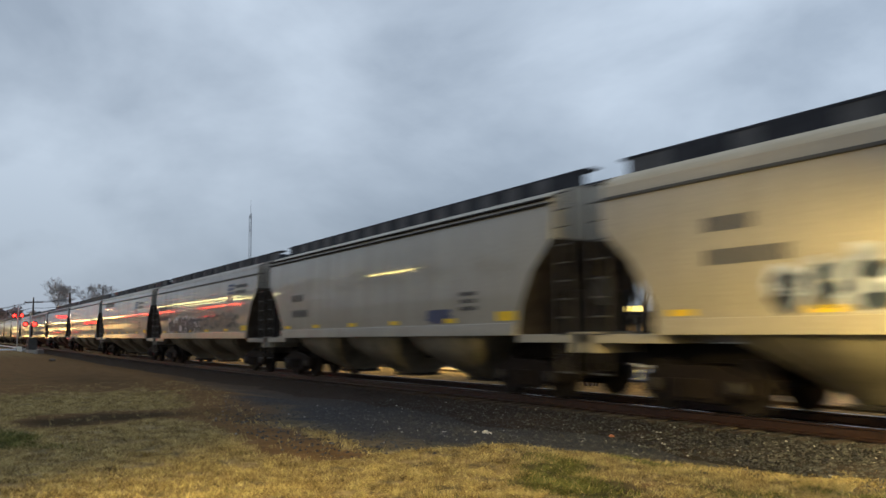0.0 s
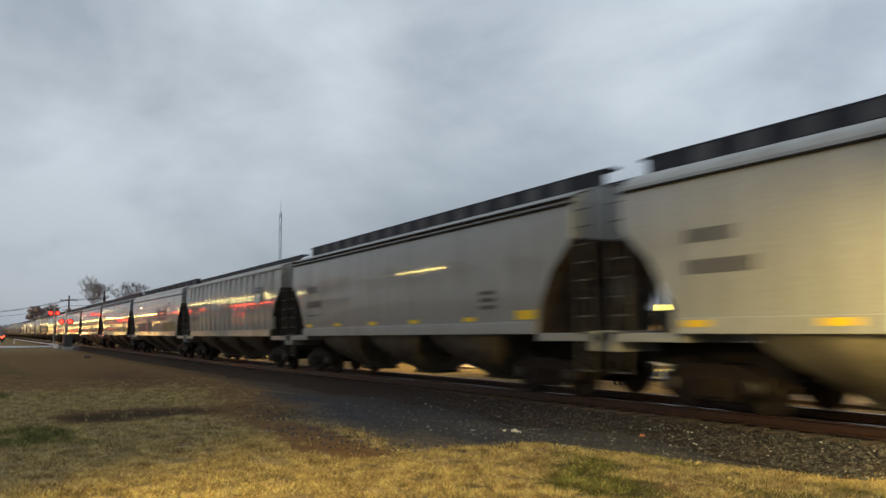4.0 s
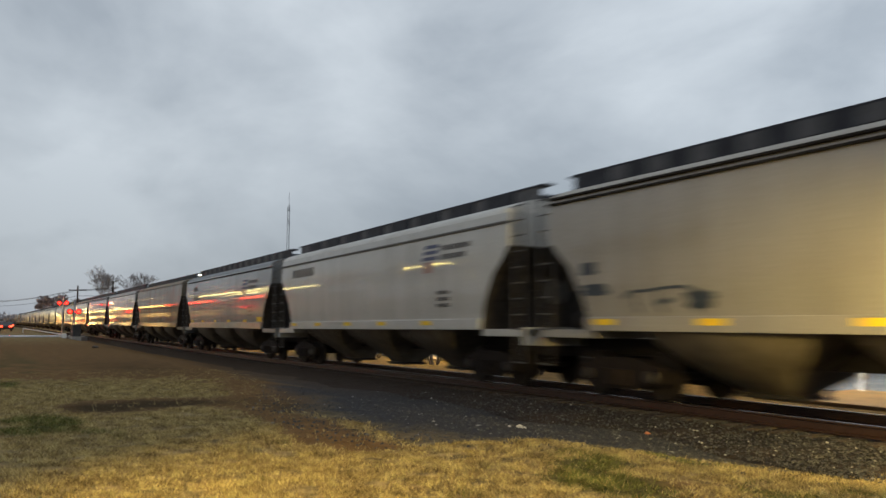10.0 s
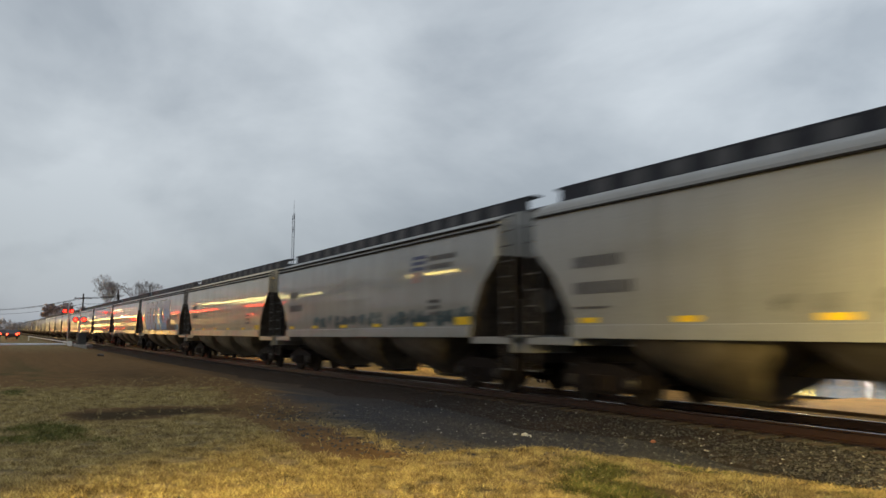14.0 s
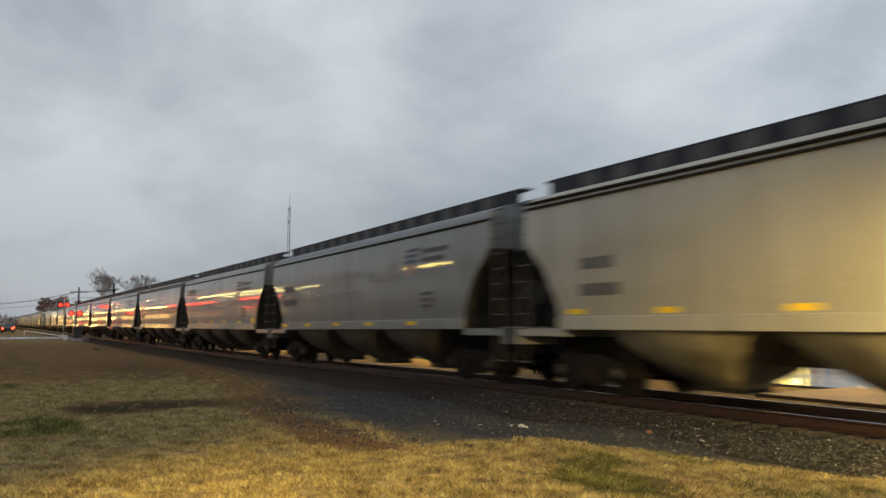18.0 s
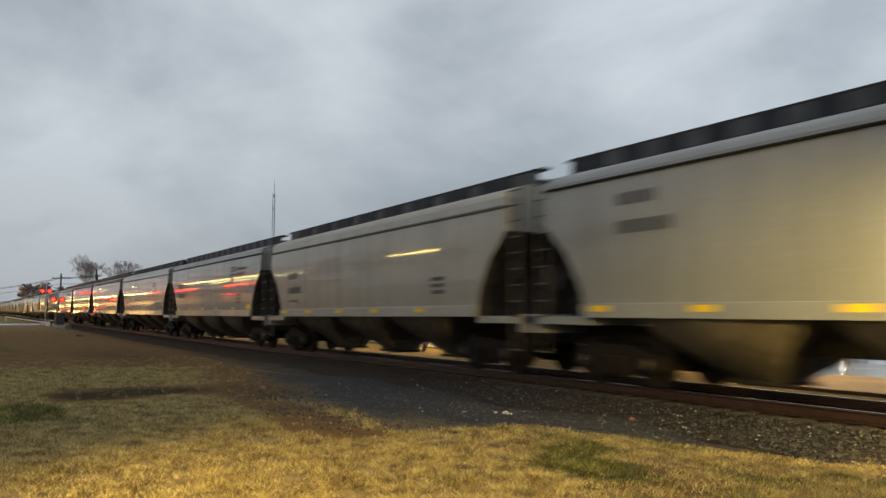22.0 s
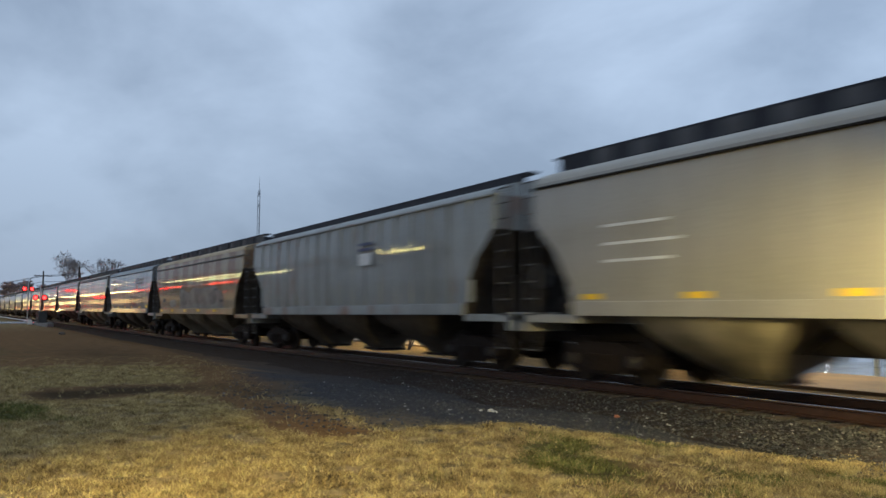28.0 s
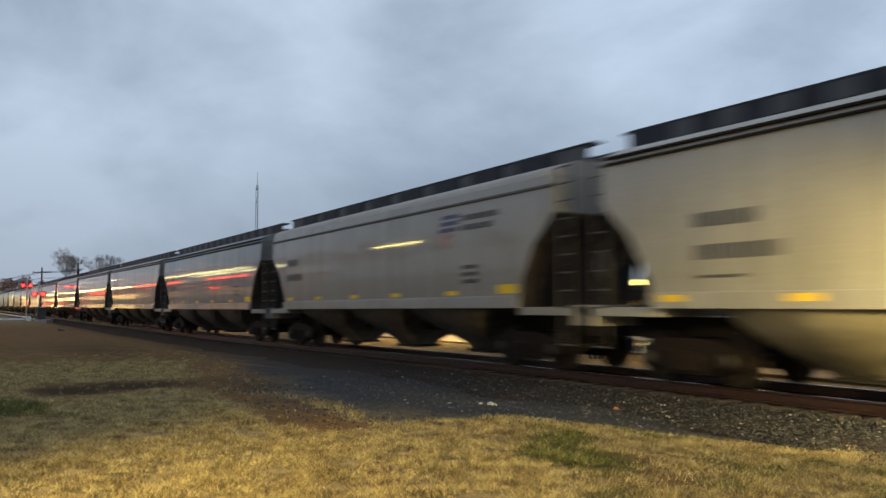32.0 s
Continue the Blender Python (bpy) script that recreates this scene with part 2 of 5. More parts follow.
LADDER = plain("dull_ladder_steel", (0.085, 0.078, 0.07), 0.5, 0.4, 0.3, 6.0)
DUSTY = plain("dusty_beige_bay_paint", (0.21, 0.18, 0.125), 0.65, 0.0, 0.4, 1.6, 0.2)
GALV = plain("galvanized_steel", (0.45, 0.46, 0.47), 0.4, 0.7, 0.2, 6.0)
REFLECTOR = plain("yellow_reflective_tape", (0.86, 0.56, 0.02), 0.35, 0.0, 0.15, 8.0)
INK = plain("faded_black_lettering", (0.085, 0.08, 0.078), 0.5, 0.0, 0.3, 8.0)
INK_BLUE = plain("faded_blue_marking", (0.06, 0.07, 0.14), 0.5, 0.0, 0.3, 8.0)
INK_RED = plain("faded_red_marking", (0.36, 0.22, 0.19), 0.5, 0.0, 0.3, 8.0)
INK_WHITE = plain("white_marking", (0.72, 0.72, 0.70), 0.5, 0.0, 0.15, 8.0)
SPRAY_BLUE = plain("pale_blue_spray_paint", (0.24, 0.50, 0.64), 0.45, 0.0, 0.3, 1.5)
SPRAY_ICE = plain("white_spray_paint", (0.56, 0.58, 0.64), 0.45, 0.0, 0.2, 1.5)
SPRAY_FADE, _fn, _fl, _fb = material("pale_blue_to_white_spray_paint", 0.45)
_fco = _fn.new("ShaderNodeTexCoord")
_fsep = _fn.new("ShaderNodeSeparateXYZ")
_fl.new(_fco.outputs["Object"], _fsep.inputs[0])
_fz = math_node(_fn, _fl, "ADD", math_node(_fn, _fl, "MULTIPLY", noise_node(_fn, _fl, _fco.outputs["Object"], 1.6), 1.2), _fsep.outputs["Z"])
_fmap = _fn.new("ShaderNodeMapRange")
_fmap.inputs["From Min"].default_value, _fmap.inputs["From Max"].default_value = 2.0, 4.2
_fl.new(_fz, _fmap.inputs["Value"])
_fl.new(ramp_node(_fn, _fl, _fmap.outputs[0], [(0.2, (0.15, 0.34, 0.54)), (0.62, (0.24, 0.43, 0.62)), (0.8, (0.52, 0.54, 0.62))]), _fb.inputs["Base Color"])
SPRAY_DARK = plain("dark_spray_paint", (0.035, 0.045, 0.06), 0.45, 0.0, 0.4, 1.5)
SPRAY_TEAL = plain("teal_spray_paint", (0.045, 0.09, 0.105), 0.45, 0.0, 0.4, 1.5)
SPRAY_GREEN = plain("green_spray_paint", (0.095, 0.115, 0.05), 0.45, 0.0, 0.4, 1.5)
SPRAY_PINK = plain("pink_spray_paint", (0.42, 0.26, 0.30), 0.45, 0.0, 0.3, 1.5)
SPRAY_GREY = plain("grey_spray_paint", (0.16, 0.155, 0.15), 0.45, 0.0, 0.6, 1.5)
SPRAY_DUST = plain("dusty_grey_spray_paint", (0.25, 0.24, 0.21), 0.5, 0.0, 0.4, 1.5)
SPRAY_SMOKE = plain("smoky_dark_spray_paint", (0.16, 0.155, 0.14), 0.5, 0.0, 0.6, 1.2)
RAIL_RUST = plain("rusty_rail_steel", (0.034, 0.016, 0.010), 0.38, 0.4, 0.35, 7.0, 0.3)
RAIL_HEAD = plain("polished_rail_head", (0.34, 0.30, 0.28), 0.26, 1.0, 0.2, 5.0)
TIE_WOOD = plain("creosoted_tie_wood", (0.033, 0.021, 0.015), 0.85, 0.0, 0.4, 7.0, 0.5)
BARK = plain("grey_brown_bark", (0.09, 0.07, 0.055), 0.9, 0.0, 0.35, 6.0, 0.5)
TWIG = plain("dull_brown_twigs", (0.28, 0.25, 0.24), 0.9, 0.0, 0.3, 2.0)
REDLEAF = plain("dead_russet_leaves", (0.32, 0.25, 0.24), 0.85, 0.0, 0.4, 1.0)
POLE_WOOD = plain("weathered_pole_wood", (0.08, 0.065, 0.055), 0.9, 0.0, 0.3, 5.0, 0.4)
WALL_PALE = plain("pale_siding", (0.42, 0.38, 0.30), 0.8, 0.0, 0.15, 3.0)
ROOF_SHINGLE = plain("dark_shingle_roof", (0.06, 0.058, 0.06), 0.85, 0.0, 0.25, 5.0, 0.3)
CONCRETE = plain("pale_concrete", (0.36, 0.34, 0.31), 0.8, 0.0, 0.2, 3.0, 0.3)
GATE_WHITE = plain("white_painted_board", (0.72, 0.71, 0.68), 0.5, 0.0, 0.1, 4.0)
GATE_RED = plain("red_painted_board", (0.50, 0.05, 0.03), 0.5, 0.0, 0.1, 4.0)
BLACK = plain("black_signal_backing", (0.02, 0.02, 0.02), 0.6, 0.0, 0.2, 6.0)
RED_GLOW = glow("red_flasher_lens", (1.0, 0.008, 0.004), 22)
RED_SOFT = glow("red_tail_lamp", (1.0, 0.03, 0.01), 22)
WARM_GLOW = glow("sodium_lamp_lens", (1.0, 0.72, 0.30), 80)
WHITE_GLOW = glow("white_lamp_lens", (1.0, 0.93, 0.78), 40)
SIGN_GLOW = glow("lit_fascia_strip", (1.0, 0.74, 0.20), 29)
YELLOW_FASCIA = glow("yellow_lit_fascia", (1.0, 0.74, 0.16), 5.5)
WINDOW_GLOW = glow("lit_shop_window", (1.0, 0.55, 0.17), 0.4)
STREET_GLOW = glow("bright_shop_front", (1.0, 0.58, 0.17), 3.5)
FAR_GLOW = glow("far_bright_shop_front", (1.0, 0.60, 0.18), 15)
RED_FASCIA = glow("red_lit_fascia", (1.0, 0.07, 0.02), 13)
CANOPY_GLOW = glow("canopy_light_panel", (1.0, 0.84, 0.34), 14)
GLASS, _gn, _gl, _gb = material("dark_vehicle_glass", 0.05)
_gb.inputs["Base Color"].default_value = (0.02, 0.022, 0.025, 1)
TYRE = plain("black_rubber", (0.02, 0.02, 0.02), 0.85)


# ---- mesh helpers ----
def part(name, bm, mat, parent=None, label=""):
    """Link a bmesh as one mesh object under a thing or a part."""
    me = bpy.data.meshes.new(name)
    bm.to_mesh(me)
    bm.free()
    ob = new(name, me)
    me.materials.append(mat)
    ob.parent = parent
    return tagged(ob, label)


def shared(name, me, parent, m):
    ob = new(name, me)
    ob.parent, ob.matrix_basis = parent, m
    return ob


def empty(name, m=None):
    ob = new(name)
    ob.empty_display_size = 0.3
    if m is not None:
        ob.matrix_basis = m
    return ob


def box(bm, x0, x1, y0, y1, z0, z1, bevel=0.0):
    r = bmesh.ops.create_cube(bm, size=1, matrix=Matrix.LocRotScale(
        ((x0 + x1) / 2, (y0 + y1) / 2, (z0 + z1) / 2), None, (x1 - x0, y1 - y0, z1 - z0)))
    if bevel:
        edges = {e for v in r["verts"] for e in v.link_edges}
        bmesh.ops.bevel(bm, geom=list(edges), offset=bevel, segments=2, affect="EDGES", profile=0.6)


def rod(bm, a, b, r0, r1=None, sides=8):
    a, b = Vector(a), Vector(b)
    way = b - a
    m = Matrix.Translation((a + b) / 2) @ way.to_track_quat("Z", "Y").to_matrix().to_4x4()
    bmesh.ops.create_cone(bm, cap_ends=True, segments=sides, radius1=r0, radius2=r0 if r1 is None else r1,
                          depth=way.length, matrix=m)


def prism(bm, pts, y0, y1):
    """A plate: the outline pts in x, z, between y0 and y1."""
    a = [bm.verts.new((x, y0, z)) for x, z in pts]
    b = [bm.verts.new((x, y1, z)) for x, z in pts]
    bm.faces.new(a[::-1] if y0 > y1 else a)
    bm.faces.new(b if y0 > y1 else b[::-1])
    for i in range(len(pts)):
        j = (i + 1) % len(pts)
        bm.faces.new((a[j], a[i], b[i], b[j]))
    bmesh.ops.recalc_face_normals(bm, faces=bm.faces[:])


def quick_mesh(name, verts, faces, mats, parent=None, mat_ids=None, smooth=False):
    me = bpy.data.meshes.new(name)
    me.from_pydata(verts, [], faces)
    for m in mats:
        me.materials.append(m)
    if mat_ids is not None:
        me.polygons.foreach_set("material_index", mat_ids)
    if smooth:
        me.polygons.foreach_set("use_smooth", [True] * len(me.polygons))
    me.update()
    ob = new(name, me)
    ob.parent = parent
    return ob


# ---- ground ----
BARE = ((-16.1, 2.1, 1.0, 0.9, 2.4), (-16.7, 3.4, 0.9, 1.1, 2.2), (-15.2, 4.5, 1.2, 0.7, 0.7), (-28.5, 3.0, 4.2, 5.0, 1.6), (-40, 4.0, 12, 6.0, 1.6), (-60, 0, 22, 30, 1.4),
        (-20.8, 2.0, 1.6, 1.4, -0.9), (-18.6, 6.0, 3.0, 1.2, 1.0), (-11.6, 4.2, 1.4, 0.5, 0.7), (-9.7, 4.2, 0.9, 0.5, 0.6), (-6.0, 6.0, 0.5, 0.4, 0.7), (-5.4, 7.0, 0.6, 0.5, 0.7), (-5.2, 5.6, 0.6, 0.4, 0.5), (-13.0, 2.6, 0.5, 0.3, 0.3))
GREEN = ((-13.6, 0.7, 1.5, 0.9, 1.2), (-14.8, 0.9, 0.7, 0.5, 0.8), (-12.2, 1.7, 0.8, 0.4, 0.5), (-23.0, 0.5, 1.2, 0.5, 0.9), (-36, 1.2, 9, 2.2, 0.9), (-6.5, 5.2, 0.8, 0.5, 1.3), (-7.4, 6.1, 0.8, 0.6, 0.6), (-7.7, 7.6, 0.5, 0.3, 0.8), (-4.8, 7.8, 0.4, 0.25, 1.0))


DAMP = ((-16.1, 2.0, 0.9, 0.9, 1.1), (-16.7, 3.4, 0.8, 1.0, 1.1), (-15.0, 5.0, 1.4, 0.6, 0.7), (-30.0, 4.5, 6.0, 1.6, 0.5))


def cover(x, y):
    """How bare, how green and how damp the lawn is at a place."""
    v = Vector((x, y, 0))
    rag = 0.55 * noise.noise(v * 0.9) + 0.4 * noise.noise(v * 2.3) + 0.25 * noise.noise(v * 5.1)
    bare = sum(a * math.exp(-((x - cx) / rx) ** 2 - ((y - cy) / ry) ** 2) for cx, cy, rx, ry, a in BARE)
    green = sum(a * math.exp(-((x - cx) / rx) ** 2 - ((y - cy) / ry) ** 2) for cx, cy, rx, ry, a in GREEN)
    fringe = math.exp(-((y - edge_of_grit(x) + 0.5) / 0.8) ** 2) * (0.75 if x < -9.3 else 0.1)
    worn = min(1, max(0, (54 - math.degrees(math.atan2(-x, max(y, 0.1)))) / 10)) if y > 3 else 0.0
    bare, green = bare + 0.24 * worn, green + 0.42 * worn
    bare = min(1, max(0, (bare + fringe + 0.8 * rag - 0.26) * 1.5))
    damp = min(1, sum(a * math.exp(-((x - cx) / rx) ** 2 - ((y - cy) / ry) ** 2) for cx, cy, rx, ry, a in DAMP) * (1 + rag))
    green = min(1, max(0, (green - (0.2 if x < -9.5 else 0.0) + 0.8 * noise.noise(v * 1.3 + Vector((9, 0, 0))) + 0.4 * rag - 0.42) * 2.0))
    return bare, green, damp


def edge_of_grit(x):
    """How far from the track the grey stones reach, as the ground's own material has it."""
    return float(np.interp(x, [-45, -30, -20, -13.5, -9.6, -9.0, -7.6, -5.5], [8.0, 7.6, 6.4, 4.9, 4.9, 6.6, 8.0, 9.2]))


def ground_material():
    m, n, l, b = material("trackside_ground", 0.95, 0.0, 0.04)
    co = n.new("ShaderNodeTexCoord")
    sep = n.new("ShaderNodeSeparateXYZ")
    l.new(co.outputs["Object"], sep.inputs[0])
    p = co.outputs["Object"]
    big = noise_node(n, l, p, 0.16, 3.0)
    mid = noise_node(n, l, p, 0.55, 5.0)
    small = noise_node(n, l, p, 6.0, 4.0)
    fine = noise_node(n, l, p, 45.0, 3.0, 0.7)
    # dry lawn: straw, olive and green clumps
    straw = ramp_node(n, l, small, [(0.3, (0.12, 0.085, 0.04)), (0.5, (0.24, 0.178, 0.085)), (0.7, (0.35, 0.268, 0.13))])
    thatch = noise_node(n, l, p, 2.2, 5.0, 0.65)
    straw = mix_node(n, l, ramp_node(n, l, thatch, [(0.40, (0.75,) * 3), (0.55, (0, 0, 0))]), straw, (0.085, 0.066, 0.032))
    olive = ramp_node(n, l, small, [(0.3, (0.025, 0.027, 0.01)), (0.7, (0.085, 0.08, 0.026))])
    kind = n.new("ShaderNodeAttribute")
    kind.attribute_name = "cover"
    ksep = n.new("ShaderNodeSeparateColor")
    l.new(kind.outputs["Color"], ksep.inputs[0])
    lawn = mix_node(n, l, ksep.outputs["Green"], straw, olive)
    earth = ramp_node(n, l, mix_node(n, l, 0.5, fine, thatch), [(0.35, (0.08, 0.044, 0.017)), (0.65, (0.20, 0.118, 0.05))])
    earth = mix_node(n, l, math_node(n, l, "MULTIPLY", ksep.outputs["Green"], 0.75), earth, olive)
    soil = mix_node(n, l, ksep.outputs["Blue"], earth, (0.042, 0.028, 0.013))
    near = mix_node(n, l, ksep.outputs["Red"], lawn, soil)
    # grey ballast fines towards the track
    ex = n.new("ShaderNodeMapRange")
    ex.inputs["From Min"].default_value, ex.inputs["From Max"].default_value = -45.0, 0.0
    l.new(sep.outputs["X"], ex.inputs["Value"])
    edge = ramp_node(n, l, ex.outputs[0], [(0.0, (0.80,) * 3), (0.333, (0.76,) * 3), (0.556, (0.64,) * 3), (0.70, (0.49,) * 3),
                                          (0.787, (0.49,) * 3), (0.80, (0.66,) * 3), (0.831, (0.80,) * 3), (0.878, (0.92,) * 3)])
    depth = math_node(n, l, "SUBTRACT", sep.outputs["Y"], math_node(n, l, "MULTIPLY", edge, 10.0))
    ragged = math_node(n, l, "MULTIPLY", math_node(n, l, "SUBTRACT", mid, 0.5), 3.6)
    depth = math_node(n, l, "ADD", depth, ragged)
    g = n.new("ShaderNodeMapRange")
    g.inputs["From Min"].default_value, g.inputs["From Max"].default_value = -0.5, 0.9
    l.new(depth, g.inputs["Value"])
    # the far side of the track is lawn again
    farside = n.new("ShaderNodeMapRange")
    farside.inputs["From Min"].default_value, farside.inputs["From Max"].default_value = 15.4, 15.0
    l.new(sep.outputs["Y"], farside.inputs["Value"])
    gmask = math_node(n, l, "MULTIPLY", g.outputs[0], farside.outputs[0])
    grit = ramp_node(n, l, fine, [(0.3, (0.022, 0.023, 0.026)), (0.55, (0.048, 0.047, 0.049)), (0.75, (0.115, 0.11, 0.108))])
    # away from the yard the grit is buried in brown earth
    buried = n.new("ShaderNodeMapRange")
    buried.inputs["From Min"].default_value, buried.inputs["From Max"].default_value = -17.0, -42.0
    l.new(math_node(n, l, "ADD", sep.outputs["X"], ragged), buried.inputs["Value"])
    grit = mix_node(n, l, math_node(n, l, "MULTIPLY", buried.outputs[0], 0.95), grit, earth)
    l.new(mix_node(n, l, gmask, near, grit), b.inputs["Base Color"])
    bump_node(n, l, b, math_node(n, l, "ADD", small, fine), 0.6, 0.04)
    return m


def spread(lo, hi, fine_lo, fine_hi, step, count):
    """Coordinates from lo to hi, even between fine_lo and fine_hi and ever wider outside."""
    mid = list(np.arange(fine_lo, fine_hi + step, step))
    left = [fine_lo - (fine_lo - lo) * (k / count) ** 3 for k in range(count, 0, -1)]
    right = [fine_hi + step + (hi - fine_hi - step) * (k / count) ** 3 for k in range(1, count + 1)]
    return left + mid + right


def ground_height(x, y):
    near = math.exp(-((x + 14) / 26) ** 2) * (1 if y < 9 else 0)
    v = Vector((x * 0.35, y * 0.35, 0.0))
    dip = min(1.0, max(0.0, (y - 6.2) / 2.4))
    return near * (noise.noise(v) * 0.05 + noise.noise(v * 4) * 0.015) - (0.17 - (grade(x) if y < 15.2 else 0.0)) * dip * dip * (3 - 2 * dip)


gx, gy = spread(-2500, 1500, -34, 4, 0.2, 14), spread(-1500, 2500, -1, 9, 0.2, 14)
gverts = [(x, y, ground_height(x, y)) for y in gy for x in gx]
w = len(gx)
gfaces = [(j * w + i, j * w + i + 1, (j + 1) * w + i + 1, (j + 1) * w + i)
          for j in range(len(gy) - 1) for i in range(w - 1)]
ground = quick_mesh("ground", gverts, gfaces, [ground_material()], smooth=True)
tint = ground.data.color_attributes.new("cover", "FLOAT_COLOR", "POINT")
tint.data.foreach_set("color", [c for x, y, z in gverts for c in ((*cover(x, y), 1.0) if y < 9.5 else (0.75, 0.2, 0.0, 1.0))])
tagged(ground, "patchy dry winter lawn, bare earth and grey track grit", "ground", kind="structure")


# wet asphalt lot beyond the track
def wet_asphalt():
    m, n, l, b = material("wet_asphalt", 0.3)
    p = object_coords(n, l, shift=False)
    f, f2 = noise_node(n, l, p, 0.22, 4.0), noise_node(n, l, p, 30.0, 3.0)
    l.new(ramp_node(n, l, f2, [(0.3, (0.03, 0.03, 0.033)), (0.7, (0.075, 0.073, 0.07))]), b.inputs["Base Color"])
    l.new(ramp_node(n, l, f, [(0.4, (0.07,) * 3), (0.62, (0.24,) * 3)]), b.inputs["Roughness"])
    bump_node(n, l, b, f2, 0.08, 0.01)
    return m


WET = wet_asphalt()
bm = bmesh.new()
box(bm, -62, -24, 27.5, 64, -0.16, -0.09)
box(bm, -24, -13.5, 19.4, 64, -0.16, -0.09)
box(bm, -13.5, 40, 20.2, 64, -0.16, -0.09)
lot = tagged(part("road", bm, WET), "wet dark asphalt lot that mirrors the lamps", "road", kind="structure")
bm = bmesh.new()
box(bm, -62, -24.01, 27.3, 27.499, -0.2, -0.02, 0.02)
tagged(part("kerb", bm, CONCRETE), "pale concrete kerb along the wet lot", "kerb", kind="structure")

DAMP_CONCRETE = plain("damp_concrete", (0.17, 0.16, 0.145), 0.6, 0.0, 0.25, 2.0, 0.3)
bm = bmesh.new()
box(bm, -62, -24.01, 18.7, 22.0, -0.18, -0.085, 0.01)
tagged(part("pavement_lane", bm, plain("damp_sandy_concrete", (0.22, 0.145, 0.06), 0.6, 0.0, 0.3, 0.6, 0.2)), "pale concrete lane lit yellow by street lamps", "pavement", kind="structure")

bm = bmesh.new()
box(bm, -13.49, 40, 16.2, 20.19, -0.18, -0.085, 0.01)
tagged(part("dirt_verge", bm, plain("damp_brown_dirt", (0.12, 0.064, 0.022), 0.8, 0.0, 0.35, 0.8, 0.3)), "damp brown dirt verge before the wet lot", "verge", kind="structure")

# road over the level crossing, with its concrete edge
bm = bmesh.new()
box(bm, -104, -95, -260, 9.3, -0.5, 0.03)
tagged(part("road_crossing_near", bm, WET), "damp asphalt road up to the level crossing", "road", kind="structure")
bm = bmesh.new()
box(bm, -104, -95, 14.7, 300, -0.5, 0.03)
tagged(part("road_crossing_far", bm, WET), "damp asphalt road beyond the level crossing", "road", kind="structure")
bm = bmesh.new()
box(bm, -94.9, -91.5, -40, 9.0, -0.5, 0.045, 0.01)
tagged(part("pavement", bm, DAMP_CONCRETE), "pale concrete strip beside the crossing road", "pavement", kind="structure")

# ---- track ----
track = empty("railway_track")
tagged(track, "rusty steel rails on dark ties and grey ballast", "railway track", kind="structure")
prof = [(8.2, -0.24), (9.2, -0.14), (10.3, -0.10), (10.8, -0.075), (13.2, -0.075), (13.7, -0.10), (15.4, -0.34)]
bm = bmesh.new()
xs = spread(-900, 760, -50, 8, 0.35, 16)
rows = []
for x in xs:
    rows.append([bm.verts.new((x, y + noise.noise(Vector((x * 0.8, y, 3))) * 0.18,
                               z + grade(x) + (noise.noise(Vector((x * 1.7, y * 1.7, 0))) * 0.03 if 0 < k < 6 else 0)))
                 for k, (y, z) in enumerate(prof)])
for a, c in zip(rows, rows[1:]):
    for k in range(len(prof) - 1):
        bm.faces.new((a[k], c[k], c[k + 1], a[k + 1]))


def ballast_material():
    m, n, l, b = material("crushed_grey_ballast", 0.9, 0.0, 0.1)
    p = object_coords(n, l, shift=False)
    v = n.new("ShaderNodeTexVoronoi")
    v.inputs["Scale"].default_value = 22.0
    l.new(p, v.inputs["Vector"])
    tone = ramp_node(n, l, noise_node(n, l, v.outputs["Position"], 9.0, 2.0), [(0.35, (0.013, 0.011, 0.0105)), (0.7, (0.038, 0.032, 0.03))])
    stain = noise_node(n, l, p, 0.7, 4.0)
    sep = n.new("ShaderNodeSeparateXYZ")
    l.new(p, sep.inputs[0])
    muddy = n.new("ShaderNodeMapRange")
    muddy.inputs["From Min"].default_value, muddy.inputs["From Max"].default_value = -13.0, -32.0
    muddy.inputs["To Max"].default_value = 0.75
    l.new(sep.outputs["X"], muddy.inputs["Value"])
    tone = mix_node(n, l, muddy.outputs[0], tone, (0.06, 0.037, 0.02))
    l.new(mix_node(n, l, ramp_node(n, l, stain, [(0.45, (0, 0, 0)), (0.7, (0.6,) * 3)]), tone, (0.045, 0.03, 0.022)), b.inputs["Base Color"])
    bump_node(n, l, b, v.outputs["Distance"], 0.9, 0.05)
    return m


BALLAST = ballast_material()
part("ballast_bed", bm, BALLAST, track, "crushed grey stone ballast")
for y in (TRACK_Y - 0.755, TRACK_Y + 0.755):
    bm = bmesh.new()
    pts = [(-0.075, -0.185), (0.075, -0.185), (0.075, -0.17), (0.012, -0.15), (0.012, -0.045), (0.038, -0.032), (0.038, -0.012),
           (0.028, 0.0), (-0.028, 0.0), (-0.038, -0.012), (-0.038, -0.032), (-0.012, -0.045), (-0.012, -0.15), (-0.075, -0.17)]
    ends = [[bm.verts.new((x, y + q, RAIL_Z + grade(x) + z)) for q, z in pts] for x in (-900, -200, *range(-60, 1, 3), 60, 760)]
    for a, c in zip(ends, ends[1:]):
        for k in range(len(pts)):
            j = (k + 1) % len(pts)
            bm.faces.new((a[k], a[j], c[j], c[k])).material_index = 1 if k in (6, 7, 8) else 0
    rail = part("rail", bm, RAIL_RUST, track, "rust-brown rail with a polished head")
    rail.data.materials.append(RAIL_HEAD)
bm = bmesh.new()
box(bm, -0.115, 0.115, -1.3, 1.3, -0.15, 0, 0.012)
tie = part("tie", bm, TIE_WOOD, track)
tie.matrix_basis = pose(9, TRACK_Y, -0.055)
